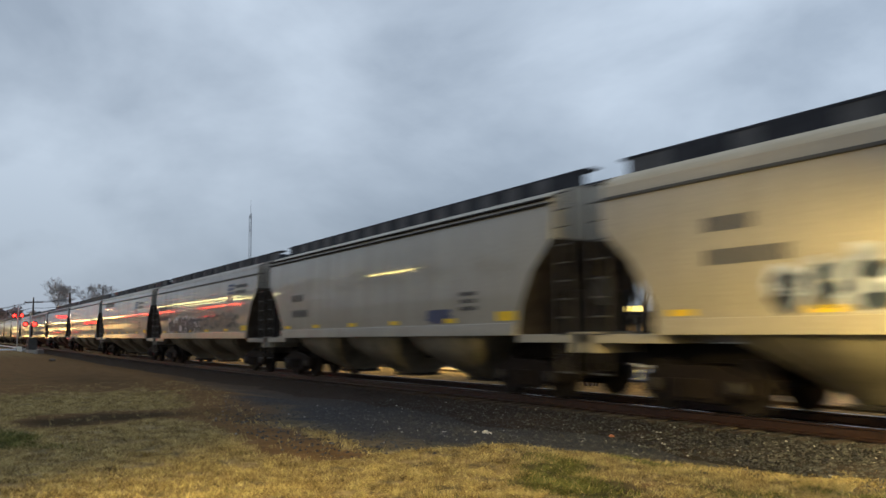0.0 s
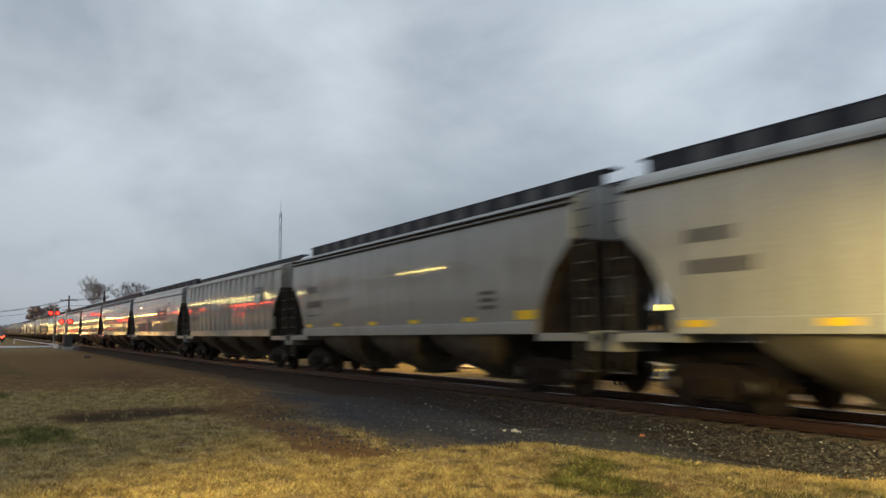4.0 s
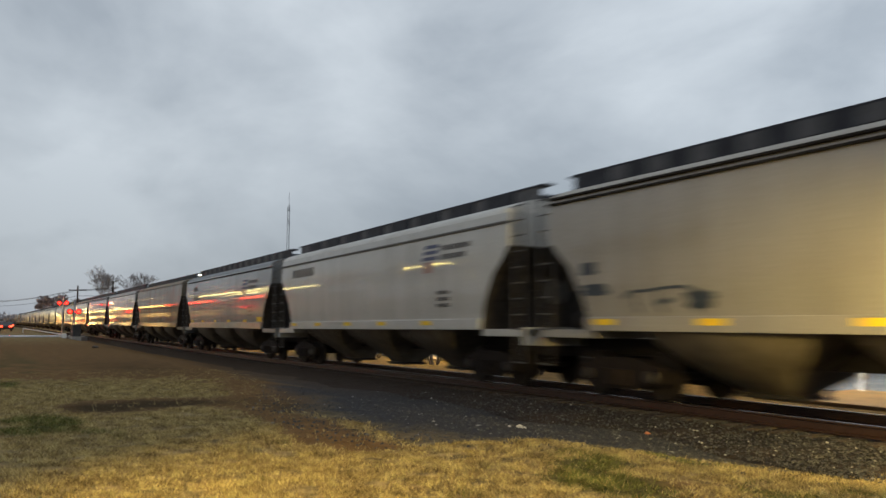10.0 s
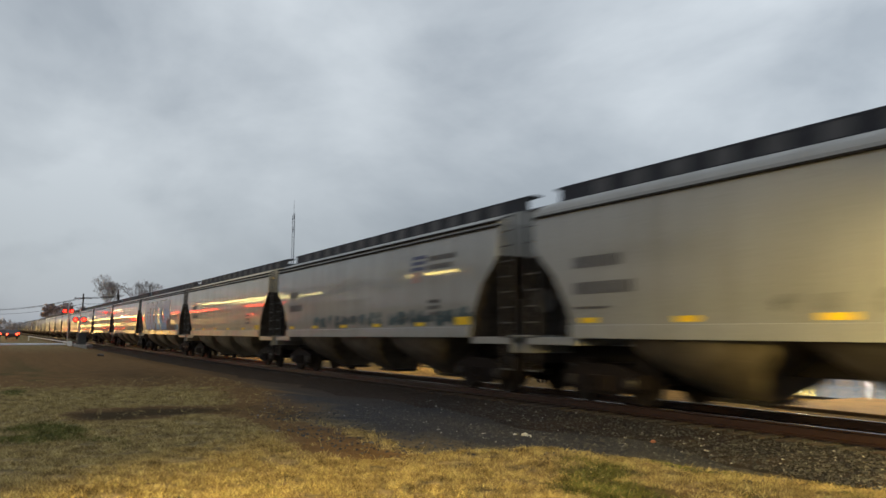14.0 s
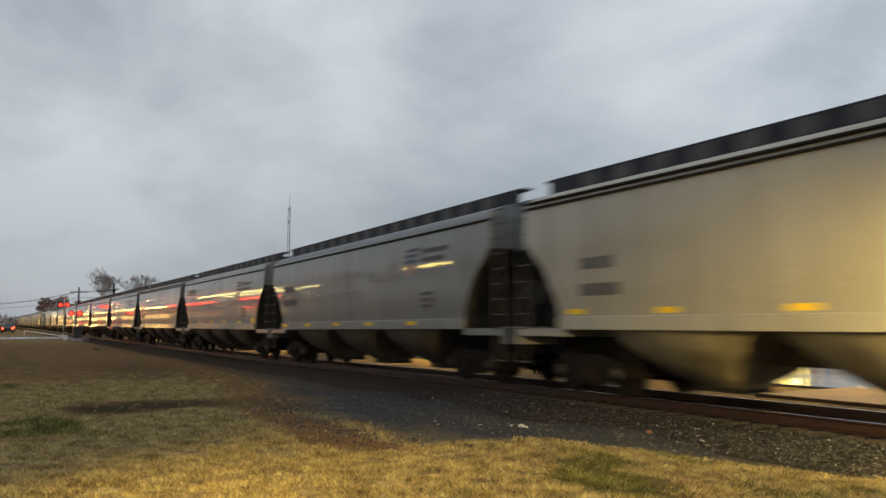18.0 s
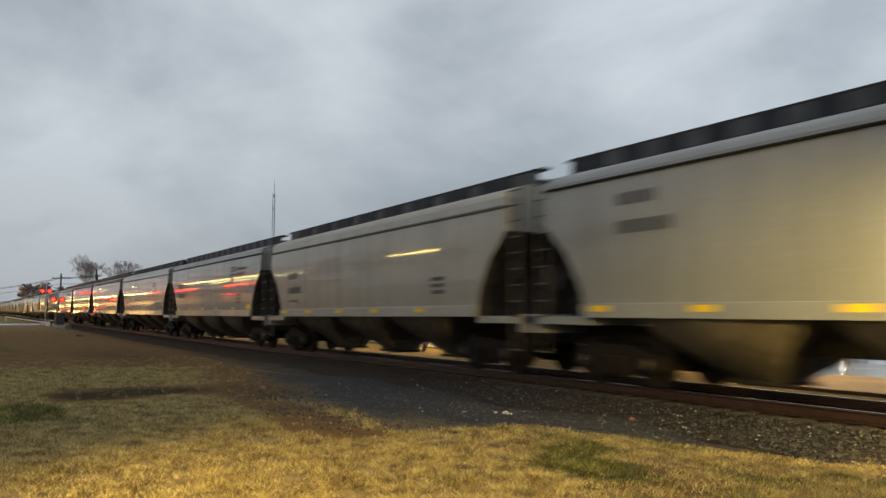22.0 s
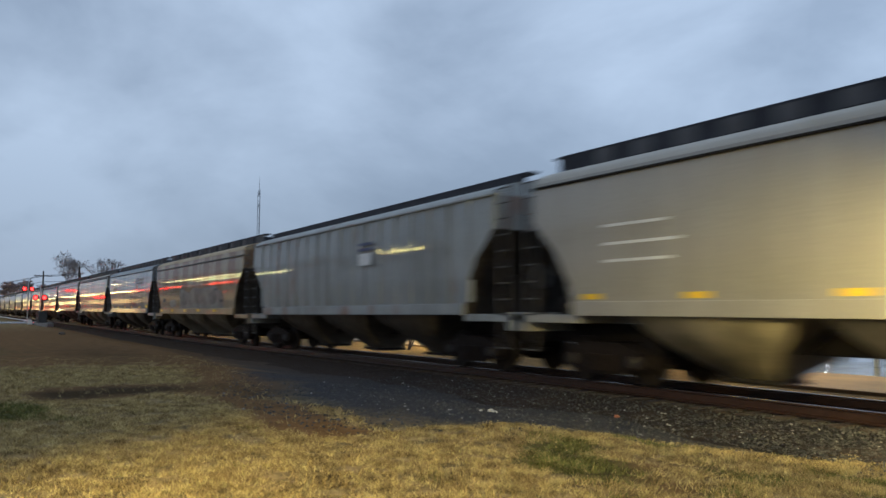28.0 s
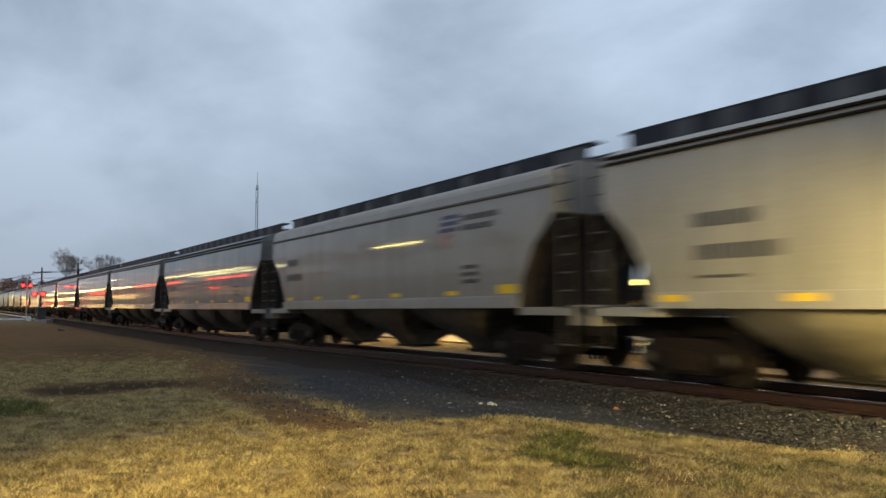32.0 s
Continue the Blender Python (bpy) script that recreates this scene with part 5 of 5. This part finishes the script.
def scrawl(car, x0, x1, z0, z1, mats, seed, width=0.14, name="graffiti"):
    """Spray-painted loops and blocks along the flank, as shapes with no words."""
    rng = random.Random(seed)
    for i, mat in enumerate(mats):
        bm = bmesh.new()
        u = x0
        while u < x1:
            wd = rng.uniform(0.45, 0.85)
            h0, h1 = z0 + rng.uniform(0, 0.15), z1 - rng.uniform(0, 0.3) * (z1 - z0)
            pts = [(u + wd * (0.5 + 0.5 * math.cos(t) * rng.uniform(0.7, 1)), (h0 + h1) / 2 + (h1 - h0) / 2 * math.sin(t))
                   for t in [rng.uniform(0, 2) + k * 0.75 for k in range(rng.choice((5, 7, 8)))]]
            stroke(bm, pts, width * (1.6 if i == 0 and len(mats) > 1 else 1.0), 0.008 + 0.004 * i + 0.0002 * (seed % 7))
            u += wd * rng.uniform(0.9, 1.3)
        part(name, bm, mat, car, "spray-painted graffiti strokes")


def spray_blob(car, x, z, rx, rz, mat, seed, lift=0.007):
    rng = random.Random(seed)
    bm = bmesh.new()
    zs = [z - rz + 2 * rz * k / 8 for k in range(9)]
    rows = []
    for q in zs:
        half = rx * (1 - abs((q - z) / rz) ** 6 * 0.35)
        left, right = half * rng.uniform(0.72, 1.15), half * rng.uniform(0.72, 1.15)
        rows.append([bm.verts.new((x + u, -flank(q) - lift, q)) for u in (-left, -left * 0.4, right * 0.4, right)])
    for a, c in zip(rows, rows[1:]):
        for i in range(3):
            bm.faces.new((a[i], a[i + 1], c[i + 1], c[i]))
    part("graffiti_fill", bm, mat, car, "patch of spray paint")


def tag_panel(car, x0, x1, z0, z1, fill, line, seed):
    """A sprayed block of lettering as plain shapes: a mottled fill, a wavy dark top line, strokes between."""
    rng = random.Random(seed)
    n = max(10, int((x1 - x0) / 0.3))
    top = []
    h = z1 - rng.uniform(0, 0.2)
    for k in range(n + 1):
        if k % 4 == 0:
            goal = z1 - rng.uniform(0, 0.45) * (z1 - z0)
        h += (goal - h) * 0.45
        top.append((x0 + (x1 - x0) * k / n, z0 + 0.04 + (h - z0) * min(1, 0.72 + 0.28 * min(k, n - k))))
    bm = bmesh.new()
    cols = [[bm.verts.new((x, -flank(q) - 0.006, q)) for q in [z0 + (t - z0) * j / 3 for j in range(4)]] for x, t in top]
    for a, c in zip(cols, cols[1:]):
        for j in range(3):
            bm.faces.new((a[j], c[j], c[j + 1], a[j + 1]))
    part("graffiti_fill", bm, fill, car, "mottled patch of spray paint")
    bm = bmesh.new()
    stroke(bm, top, 0.055, 0.011)
    u = x0 + 0.3
    while u < x1 - 0.4:
        t = float(np.interp(u, [p[0] for p in top], [p[1] for p in top]))
        m = (z0 + t) / 2
        w_ = rng.uniform(0.2, 0.45)
        stroke(bm, [(u, t - 0.05), (u + w_ * rng.uniform(-0.3, 0.3), m), (u + w_ * 0.4, z0 + 0.06)], 0.06, 0.012)
        if rng.random() < 0.7:
            stroke(bm, [(u, m + rng.uniform(-0.1, 0.1)), (u + w_, m + rng.uniform(-0.1, 0.1))], rng.uniform(0.05, 0.13), 0.013)
        u += rng.uniform(0.5, 0.95)
    part("graffiti_outline", bm, line, car, "dark sprayed outline strokes")


def flank_text(car, text, x, z, width, height, mat, fat, lift, label):
    """Lettering from the built-in font laid on the flank."""
    cu = bpy.data.curves.new("lettering", "FONT")
    cu.body, cu.offset, cu.resolution_u = text, fat, 3
    tmp = new("lettering_tmp", cu)
    bpy.context.view_layer.update()
    me = bpy.data.meshes.new_from_object(tmp.evaluated_get(bpy.context.evaluated_depsgraph_get()))
    bpy.data.objects.remove(tmp)
    bm = bmesh.new()
    bm.from_mesh(me)
    bpy.data.meshes.remove(me)
    xs_ = [v.co.x for v in bm.verts]
    ys_ = [v.co.y for v in bm.verts]
    for v in bm.verts:
        u = (v.co.x - min(xs_)) / (max(xs_) - min(xs_))
        t = (v.co.y - min(ys_)) / (max(ys_) - min(ys_))
        q = z + t * height
        v.co = Vector((x + u * width, -flank(q) - lift, q))
    part("lettering", bm, mat, car, label)


# boundary k between cars stands at OFFSETS[k] when k seconds have gone
OFFSETS = {
    -4: -11.84, -3: -11.84, -2: -11.84, -1: -11.84, 0: -11.84, 1: -11.45, 2: -11.92, 3: -12.17, 4: -12.12, 5: -12.30,
    6: -12.47, 7: -13.40, 8: -13.89, 9: -14.20, 10: -14.69, 11: -14.52, 12: -14.69, 13: -15.04, 14: -15.36, 15: -15.67,
    16: -15.76, 17: -15.86, 18: -15.56, 19: -15.76, 20: -15.52, 21: -14.79, 22: -14.26, 23: -13.99, 24: -14.27, 25: -14.70,
    26: -14.89, 27: -14.52, 28: -14.16, 29: -14.32, 30: -14.23, 31: -12.93, 32: -11.97, 33: -11.89, 34: -11.89, 35: -11.89,
    36: -11.89, 37: -11.89, 38: -11.89, 39: -11.89, 40: -11.89, 41: -11.89, 42: -11.89, 43: -11.89, 44: -11.89, 45: -11.89,
    46: -11.89, 47: -11.89, 48: -11.89, 49: -11.89, 50: -11.89, 51: -11.89, 52: -11.89, 53: -11.89,
}


def boundary(k):
    """Where the coupling in front of car k stands at 0 s."""
    return OFFSETS.get(k, -12.2) - SPEED * k


# number of car: (kind, paint, label)
ROSTER = {
    -4: ("ribbed", "patchy", "weathered grey ribbed covered hopper car"), -3: ("dashed", "beige", "beige covered hopper car"),
    -2: ("smooth", "grey", "grey covered hopper car"), -1: ("dashed", "cream", "cream covered hopper car with white and black graffiti"),
    0: ("smooth", "beige", "dusty beige covered hopper car with faint blue graffiti"), 1: ("dashed", "taupe", "tan covered hopper car with black and white graffiti"),
    2: ("dashed", "beige", "beige covered hopper car with a blue and red emblem"), 3: ("banded", "light", "plain light grey covered hopper car"),
    4: ("smooth", "grey", "grey covered hopper car"), 5: ("ribbed", "streaked", "streaked dirty white ribbed covered hopper car"),
    6: ("dashed", "offwhite", "dusty white covered hopper car with slogan and green graffiti"), 7: ("smooth", "bluegrey", "blue-grey covered hopper car with an emblem"),
    8: ("banded", "grey", "grey covered hopper car with faint purple and teal graffiti"), 9: ("smooth", "taupe", "taupe covered hopper car with dark graffiti"),
    10: ("dashed", "white", "clean white covered hopper car with an emblem"), 11: ("banded", "dark", "dark grey covered hopper car with an emblem"),
    12: ("low", "brown", "rusty brown covered hopper car"), 13: ("banded", "grey", "grey covered hopper car with dark graffiti"),
    14: ("smooth", "grey", "grey covered hopper car with teal graffiti"), 15: ("smooth", "cream", "cream covered hopper car"),
    16: ("smooth", "taupe", "taupe covered hopper car with large pale blue graffiti"), 17: ("smooth", "beige", "beige covered hopper car"),
    18: ("banded", "dark", "dark grey covered hopper car with an emblem"), 19: ("banded", "grey", "grey covered hopper car with an emblem"),
    20: ("smooth", "taupe", "plain taupe covered hopper car"), 21: ("banded", "grey", "grey covered hopper car with an emblem"),
    22: ("dashed", "beige", "beige covered hopper car with faded lettering"), 23: ("banded", "grey", "grey covered hopper car with an emblem"),
    24: ("dashed", "offwhite", "dusty white covered hopper car with black outline graffiti"), 25: ("smooth", "taupe", "taupe covered hopper car"),
    26: ("smooth", "grey", "grey covered hopper car"), 27: ("banded", "beige", "beige covered hopper car with dark lettering"),
    28: ("ribbed", "patchy", "patchy blue-grey ribbed covered hopper car"), 29: ("dashed", "rusty", "cream covered hopper car blotched with orange rust"),
    30: ("banded", "bluegrey", "blue-grey covered hopper car with dark graffiti"), 31: ("smooth", "beige", "plain beige covered hopper car"),
    32: ("dashed", "taupe", "taupe covered hopper car with an emblem"), 33: ("smooth", "dark", "dark grey covered hopper car"),
}
LATER = [("smooth", "grey", "grey covered hopper car"), ("dashed", "beige", "beige covered hopper car"), ("smooth", "dark", "dark grey covered hopper car"),
         ("smooth", "light", "light grey covered hopper car"), ("smooth", "taupe", "taupe covered hopper car")]
LAST = 52
for k in range(34, LAST + 1):
    ROSTER[k] = LATER[k % 5]

TEMPLATES, TRAIN = {}, {}
for k in sorted(ROSTER):
    kind, colour, label = ROSTER[k]
    if kind not in TEMPLATES:
        car = TEMPLATES[kind] = build_hopper(kind)
    else:
        car = copy_thing(TEMPLATES[kind], Matrix())
    repaint(car, colour)
    TRAIN[k] = tagged(car, label, "freight car", "hopper cars of the train")

for k in (-1, 0, 1, 2, 3, 8, 15, 16, 17, 27, 29, 31):
    dust_bays(TRAIN[k])

# reporting marks: where the first line begins, its height over the rails, its length and the second line's
MARKS = {
    -1: (-6.0, 2.8, 0.9, 1.5), 0: (-6.1, 2.42, 1.1, 1.4), 1: (-7.5, 2.69, 1.6, 2.0), 2: (-6.7, 3.35, 3.3, 0), 5: (-7.0, 2.55, 1.9, 1.6),
    6: (-7.2, 2.47, 0.7, 0), 7: (-6.9, 2.85, 0.9, 1.4), 8: (-6.8, 2.65, 1.2, 1.4), 10: (-7.0, 3.12, 2.4, 0), 11: (-6.4, 3.23, 1.0, 1.4),
    13: (-7.0, 2.6, 1.4, 1.7), 17: (-6.4, 2.4, 1.0, 1.2), 18: (-6.9, 2.64, 1.2, 1.5), 19: (-7.2, 3.1, 2.0, 0), 20: (-6.9, 2.46, 1.2, 1.6),
    21: (-6.1, 3.23, 1.0, 1.4), 22: (-6.3, 2.57, 1.0, 1.4), 23: (-6.8, 2.7, 1.3, 1.7), 24: (-7.3, 2.43, 0.8, 0), 30: (-6.3, 3.29, 1.1, 1.7), 31: (-6.1, 2.51, 1.3, 1.7),
}
# markings, once every car has its parts
for k, car in TRAIN.items():
    x, z, w_, w2 = MARKS.get(k, (-6.8, 2.7, 1.0, 1.4))
    if k in MARKS or k not in (9, 12, 16, 27, 28, 29):
        if w2:
            reporting_marks(car, x, z, [(w_, 0.22, 0.0), (w2, 0.23, -0.5)] + ([(1.0, 0.05, -0.78)] if k % 3 == 1 else []), INK, 50 + k)
        else:
            reporting_marks(car, x, z, [(w_, 0.3 if w_ > 1 else 0.2, 0.0)], INK, 50 + k)
    if k not in (5, 6, 12, 16, 24, 27, 28, 29) and k < 34:
        reporting_marks(car, 4.9, 1.82, [(0.7, 0.09, 0.0), (0.7, 0.09, 0.16), (0.7, 0.09, 0.32)], INK, 90 + k)
    if k in (1, 2, 7, 8, 10, 11, 13, 14, 18, 19, 21, 23, 30, 32, 36, 39, 43):
        flag_logo(car, {1: 4.7, 30: 3.2, 10: 4.1}.get(k, 3.9))
    if k not in (5, 12, 28):
        low = k in (3, 6, 9, 10, 12, 16, 18, 20, 21, 22, 24, 25, 29, 31) or k > 33
        reflectors(car, (-6.6, -4.0, -1.2, 1.5, 4.4) + (() if low else (6.8,)), low)
scrawl(TRAIN[-1], -4.8, 1.0, 1.6, 2.3, [SPRAY_ICE, SPRAY_DARK], 1, 0.20)
spray_blob(TRAIN[0], 3.9, 1.72, 0.6, 0.16, INK_BLUE, 2)
spray_blob(TRAIN[1], -2.5, 1.85, 2.9, 0.3, SPRAY_GREY, 31)
scrawl(TRAIN[1], -5.6, 0.0, 1.6, 2.25, [SPRAY_ICE, SPRAY_DARK], 3, 0.17)
scrawl(TRAIN[1], -5.4, 0.2, 1.58, 2.15, [SPRAY_DARK], 5, 0.26)
scrawl(TRAIN[1], 0.2, 5.8, 1.62, 2.35, [SPRAY_GREY, SPRAY_DARK], 4, 0.10)
tag_panel(TRAIN[6], -6.3, -4.5, 1.54, 2.15, SPRAY_SMOKE, SPRAY_DARK, 60)
tag_panel(TRAIN[6], -4.4, -2.85, 1.54, 2.3, SPRAY_TEAL, SPRAY_DARK, 61)
tag_panel(TRAIN[6], -2.8, -2.05, 1.54, 2.25, SPRAY_PINK, SPRAY_SMOKE, 62)
tag_panel(TRAIN[6], -2.0, -0.5, 1.54, 2.4, SPRAY_TEAL, SPRAY_DARK, 63)
tag_panel(TRAIN[6], 0.2, 2.9, 1.54, 2.1, SPRAY_DUST, SPRAY_DARK, 64)
tag_panel(TRAIN[6], 3.1, 4.8, 1.54, 2.2, SPRAY_GREEN, SPRAY_DARK, 65)
tag_panel(TRAIN[6], 4.9, 6.9, 1.54, 2.15, SPRAY_GREEN, SPRAY_SMOKE, 66)
scrawl(TRAIN[8], -6.0, -1.6, 1.6, 2.1, [SPRAY_PINK], 8, 0.2)
spray_blob(TRAIN[8], 2.0, 1.95, 1.2, 0.42, SPRAY_TEAL, 81)
tag_panel(TRAIN[9], -6.1, -4.0, 1.54, 2.0, PAINTS["taupe"], SPRAY_DARK, 9)
for x, z, rx, rz in ((-7.1, 2.42, 0.26, 0.12), (-6.9, 2.02, 0.4, 0.11), (-4.3, 1.78, 0.32, 0.14)):
    spray_blob(TRAIN[9], x, z, rx, rz, SPRAY_DARK, int(90 + 10 * x), 0.012)
scrawl(TRAIN[12], -1.0, 3.4, 1.62, 2.0, [SPRAY_GREY], 12, 0.10)
scrawl(TRAIN[13], -2.2, 5.2, 1.6, 1.95, [SPRAY_GREY], 13, 0.14)
scrawl(TRAIN[14], -4.0, 6.6, 1.6, 1.95, [SPRAY_TEAL], 14, 0.18)
tag_panel(TRAIN[24], -6.6, -0.2, 1.54, 2.35, PAINTS["offwhite"], SPRAY_DARK, 24)
tag_panel(TRAIN[24], 0.4, 4.6, 1.54, 2.3, PAINTS["offwhite"], SPRAY_SMOKE, 26)
tag_panel(TRAIN[24], 4.7, 7.2, 1.54, 2.2, SPRAY_DUST, SPRAY_DARK, 25)
tag_panel(TRAIN[29], -2.6, 5.6, 1.54, 2.62, SPRAY_DUST, SPRAY_SMOKE, 29)
for k, (x, z, rx, rz, mat) in enumerate(((-6.2, 1.98, 0.35, 0.1, SPRAY_DARK), (-4.2, 1.8, 0.7, 0.18, SPRAY_DUST), (-1.5, 2.0, 0.5, 0.30, SPRAY_SMOKE), (1.2, 2.1, 0.6, 0.36, SPRAY_SMOKE),
                                            (3.9, 2.0, 0.5, 0.3, SPRAY_SMOKE), (5.3, 1.85, 0.3, 0.06, SPRAY_DARK), (4.4, 2.35, 0.4, 0.05, SPRAY_DARK))):
    spray_blob(TRAIN[29], x, z, rx, rz, mat, 291 + k, 0.009 + 0.0012 * k)
scrawl(TRAIN[30], 0.8, 1.7, 1.65, 2.35, [SPRAY_DARK], 30, 0.16)
scrawl(TRAIN[30], 2.2, 3.2, 1.65, 2.35, [SPRAY_DARK], 37, 0.16)
flank_text(TRAIN[6], "We will", 1.1, 2.45, 3.2, 0.62, INK, 0.025, 0.009, "dark slogan lettering")
reporting_marks(TRAIN[6], 1.2, 2.26, [(3.0, 0.12, 0.0)], INK, 65)
flank_text(TRAIN[16], "GRAKES", -6.3, 1.53, 10.7, 2.05, SPRAY_DARK, 0.17, 0.008, "dark outline of large graffiti letters")
flank_text(TRAIN[16], "GRAKES", -6.2, 1.58, 10.4, 1.95, SPRAY_FADE, 0.095, 0.013, "fat pale blue graffiti letters")
for k, x in enumerate((-5.7, -3.9, -2.0, -0.2, 1.5, 3.3)):
    spray_blob(TRAIN[16], x, 3.28 + 0.06 * (k % 2), 0.55, 0.22, SPRAY_ICE, 160 + k, 0.016)
scrawl(TRAIN[16], 4.2, 6.6, 1.55, 1.9, [SPRAY_DARK], 16, 0.2)
spray_blob(TRAIN[16], 6.4, 1.75, 0.5, 0.2, SPRAY_BLUE, 167)
for k, x in ((5, 5.2), (6, 4.5), (24, 3.8), (28, 1.6)):
    lift = 0.012 if k in (6, 24) else 0.085
    bm = bmesh.new()
    side_quad(bm, x, x + 0.8, 2.62, 2.95, lift)
    part("emblem_panel", bm, INK_WHITE, TRAIN[k], "white emblem panel")
    bm = bmesh.new()
    for q in range(2):
        side_quad(bm, x - 0.05, x + 0.85, 3.02 + 0.15 * q, 3.10 + 0.15 * q, lift)
    part("emblem", bm, INK_BLUE, TRAIN[k], "dark blue emblem bars")
reporting_marks(TRAIN[27], 3.5, 3.1, [(2.7, 0.40, 0.0)], INK, 271)
bm = bmesh.new()
for q, w_ in ((0, 1.7), (0.3, 1.9), (0.62, 1.6)):
    side_quad(bm, -6.2, -6.2 + w_, 2.2 + q, 2.25 + q)
part("lettering", bm, INK_WHITE, TRAIN[27], "thin white lines of faded lettering")


# the bodies ride high on their trucks, deep between sill and eave
def raised(z):
    return z + float(np.interp(z, [0.3, 1.24, 1.52, 3.5], [0.0, 0.08, 0.07, 0.205]))


done = set()
for car in TRAIN.values():
    for ob in car.children_recursive:
        trucks = ("truck" in (base_name(ob), base_name(ob.parent)))
        if ob.type == "MESH" and not trucks and base_name(ob) != "hatch_latch" and ob.data.name not in done:
            done.add(ob.data.name)
            for v in ob.data.vertices:
                v.co.z = raised(v.co.z)
        if base_name(ob) == "hatch_latch":
            ob.location.z = raised(ob.location.z)


def motions():
    """Each car rolls along the rails at an even speed; its wheelsets turn as they roll."""
    for k, car in TRAIN.items():
        x = (boundary(k) + boundary(k + 1)) / 2
        car.scale.x = (boundary(k) - boundary(k + 1)) / CAR
        rows = []
        for i in range(65):
            at_x = x + SPEED * i / 2
            back, front = grade(at_x - 6.8), grade(at_x + 6.8)
            rows.append((i / 2, pose(at_x, TRACK_Y, RAIL_Z + (back + front) / 2, 0, -math.degrees(math.atan((front - back) / 13.6)), 0)))
        walk(car, rows)
    turn = math.degrees(SPEED / 30 / 0.457)
    rolls = {}
    for k, car in TRAIN.items():
        for truck in [ob for ob in car.children if base_name(ob) == "truck"]:
            for q in (-0.89, 0.89):
                ob = shared("wheelset", WHEELSET, truck, pose(q, 0, 0.457))
                if q not in rolls:
                    walk(ob, [(i / 30, pose(q, 0, 0.457, 0, (turn * i) % 360, 0)) for i in range(0, 961)])
                    rolls[q] = (ob.animation_data.action, ob.animation_data.action_slot)
                else:
                    ob.rotation_mode = "QUATERNION"
                    keys = ob.animation_data_create()
                    keys.action, keys.action_slot = rolls[q]


motions()
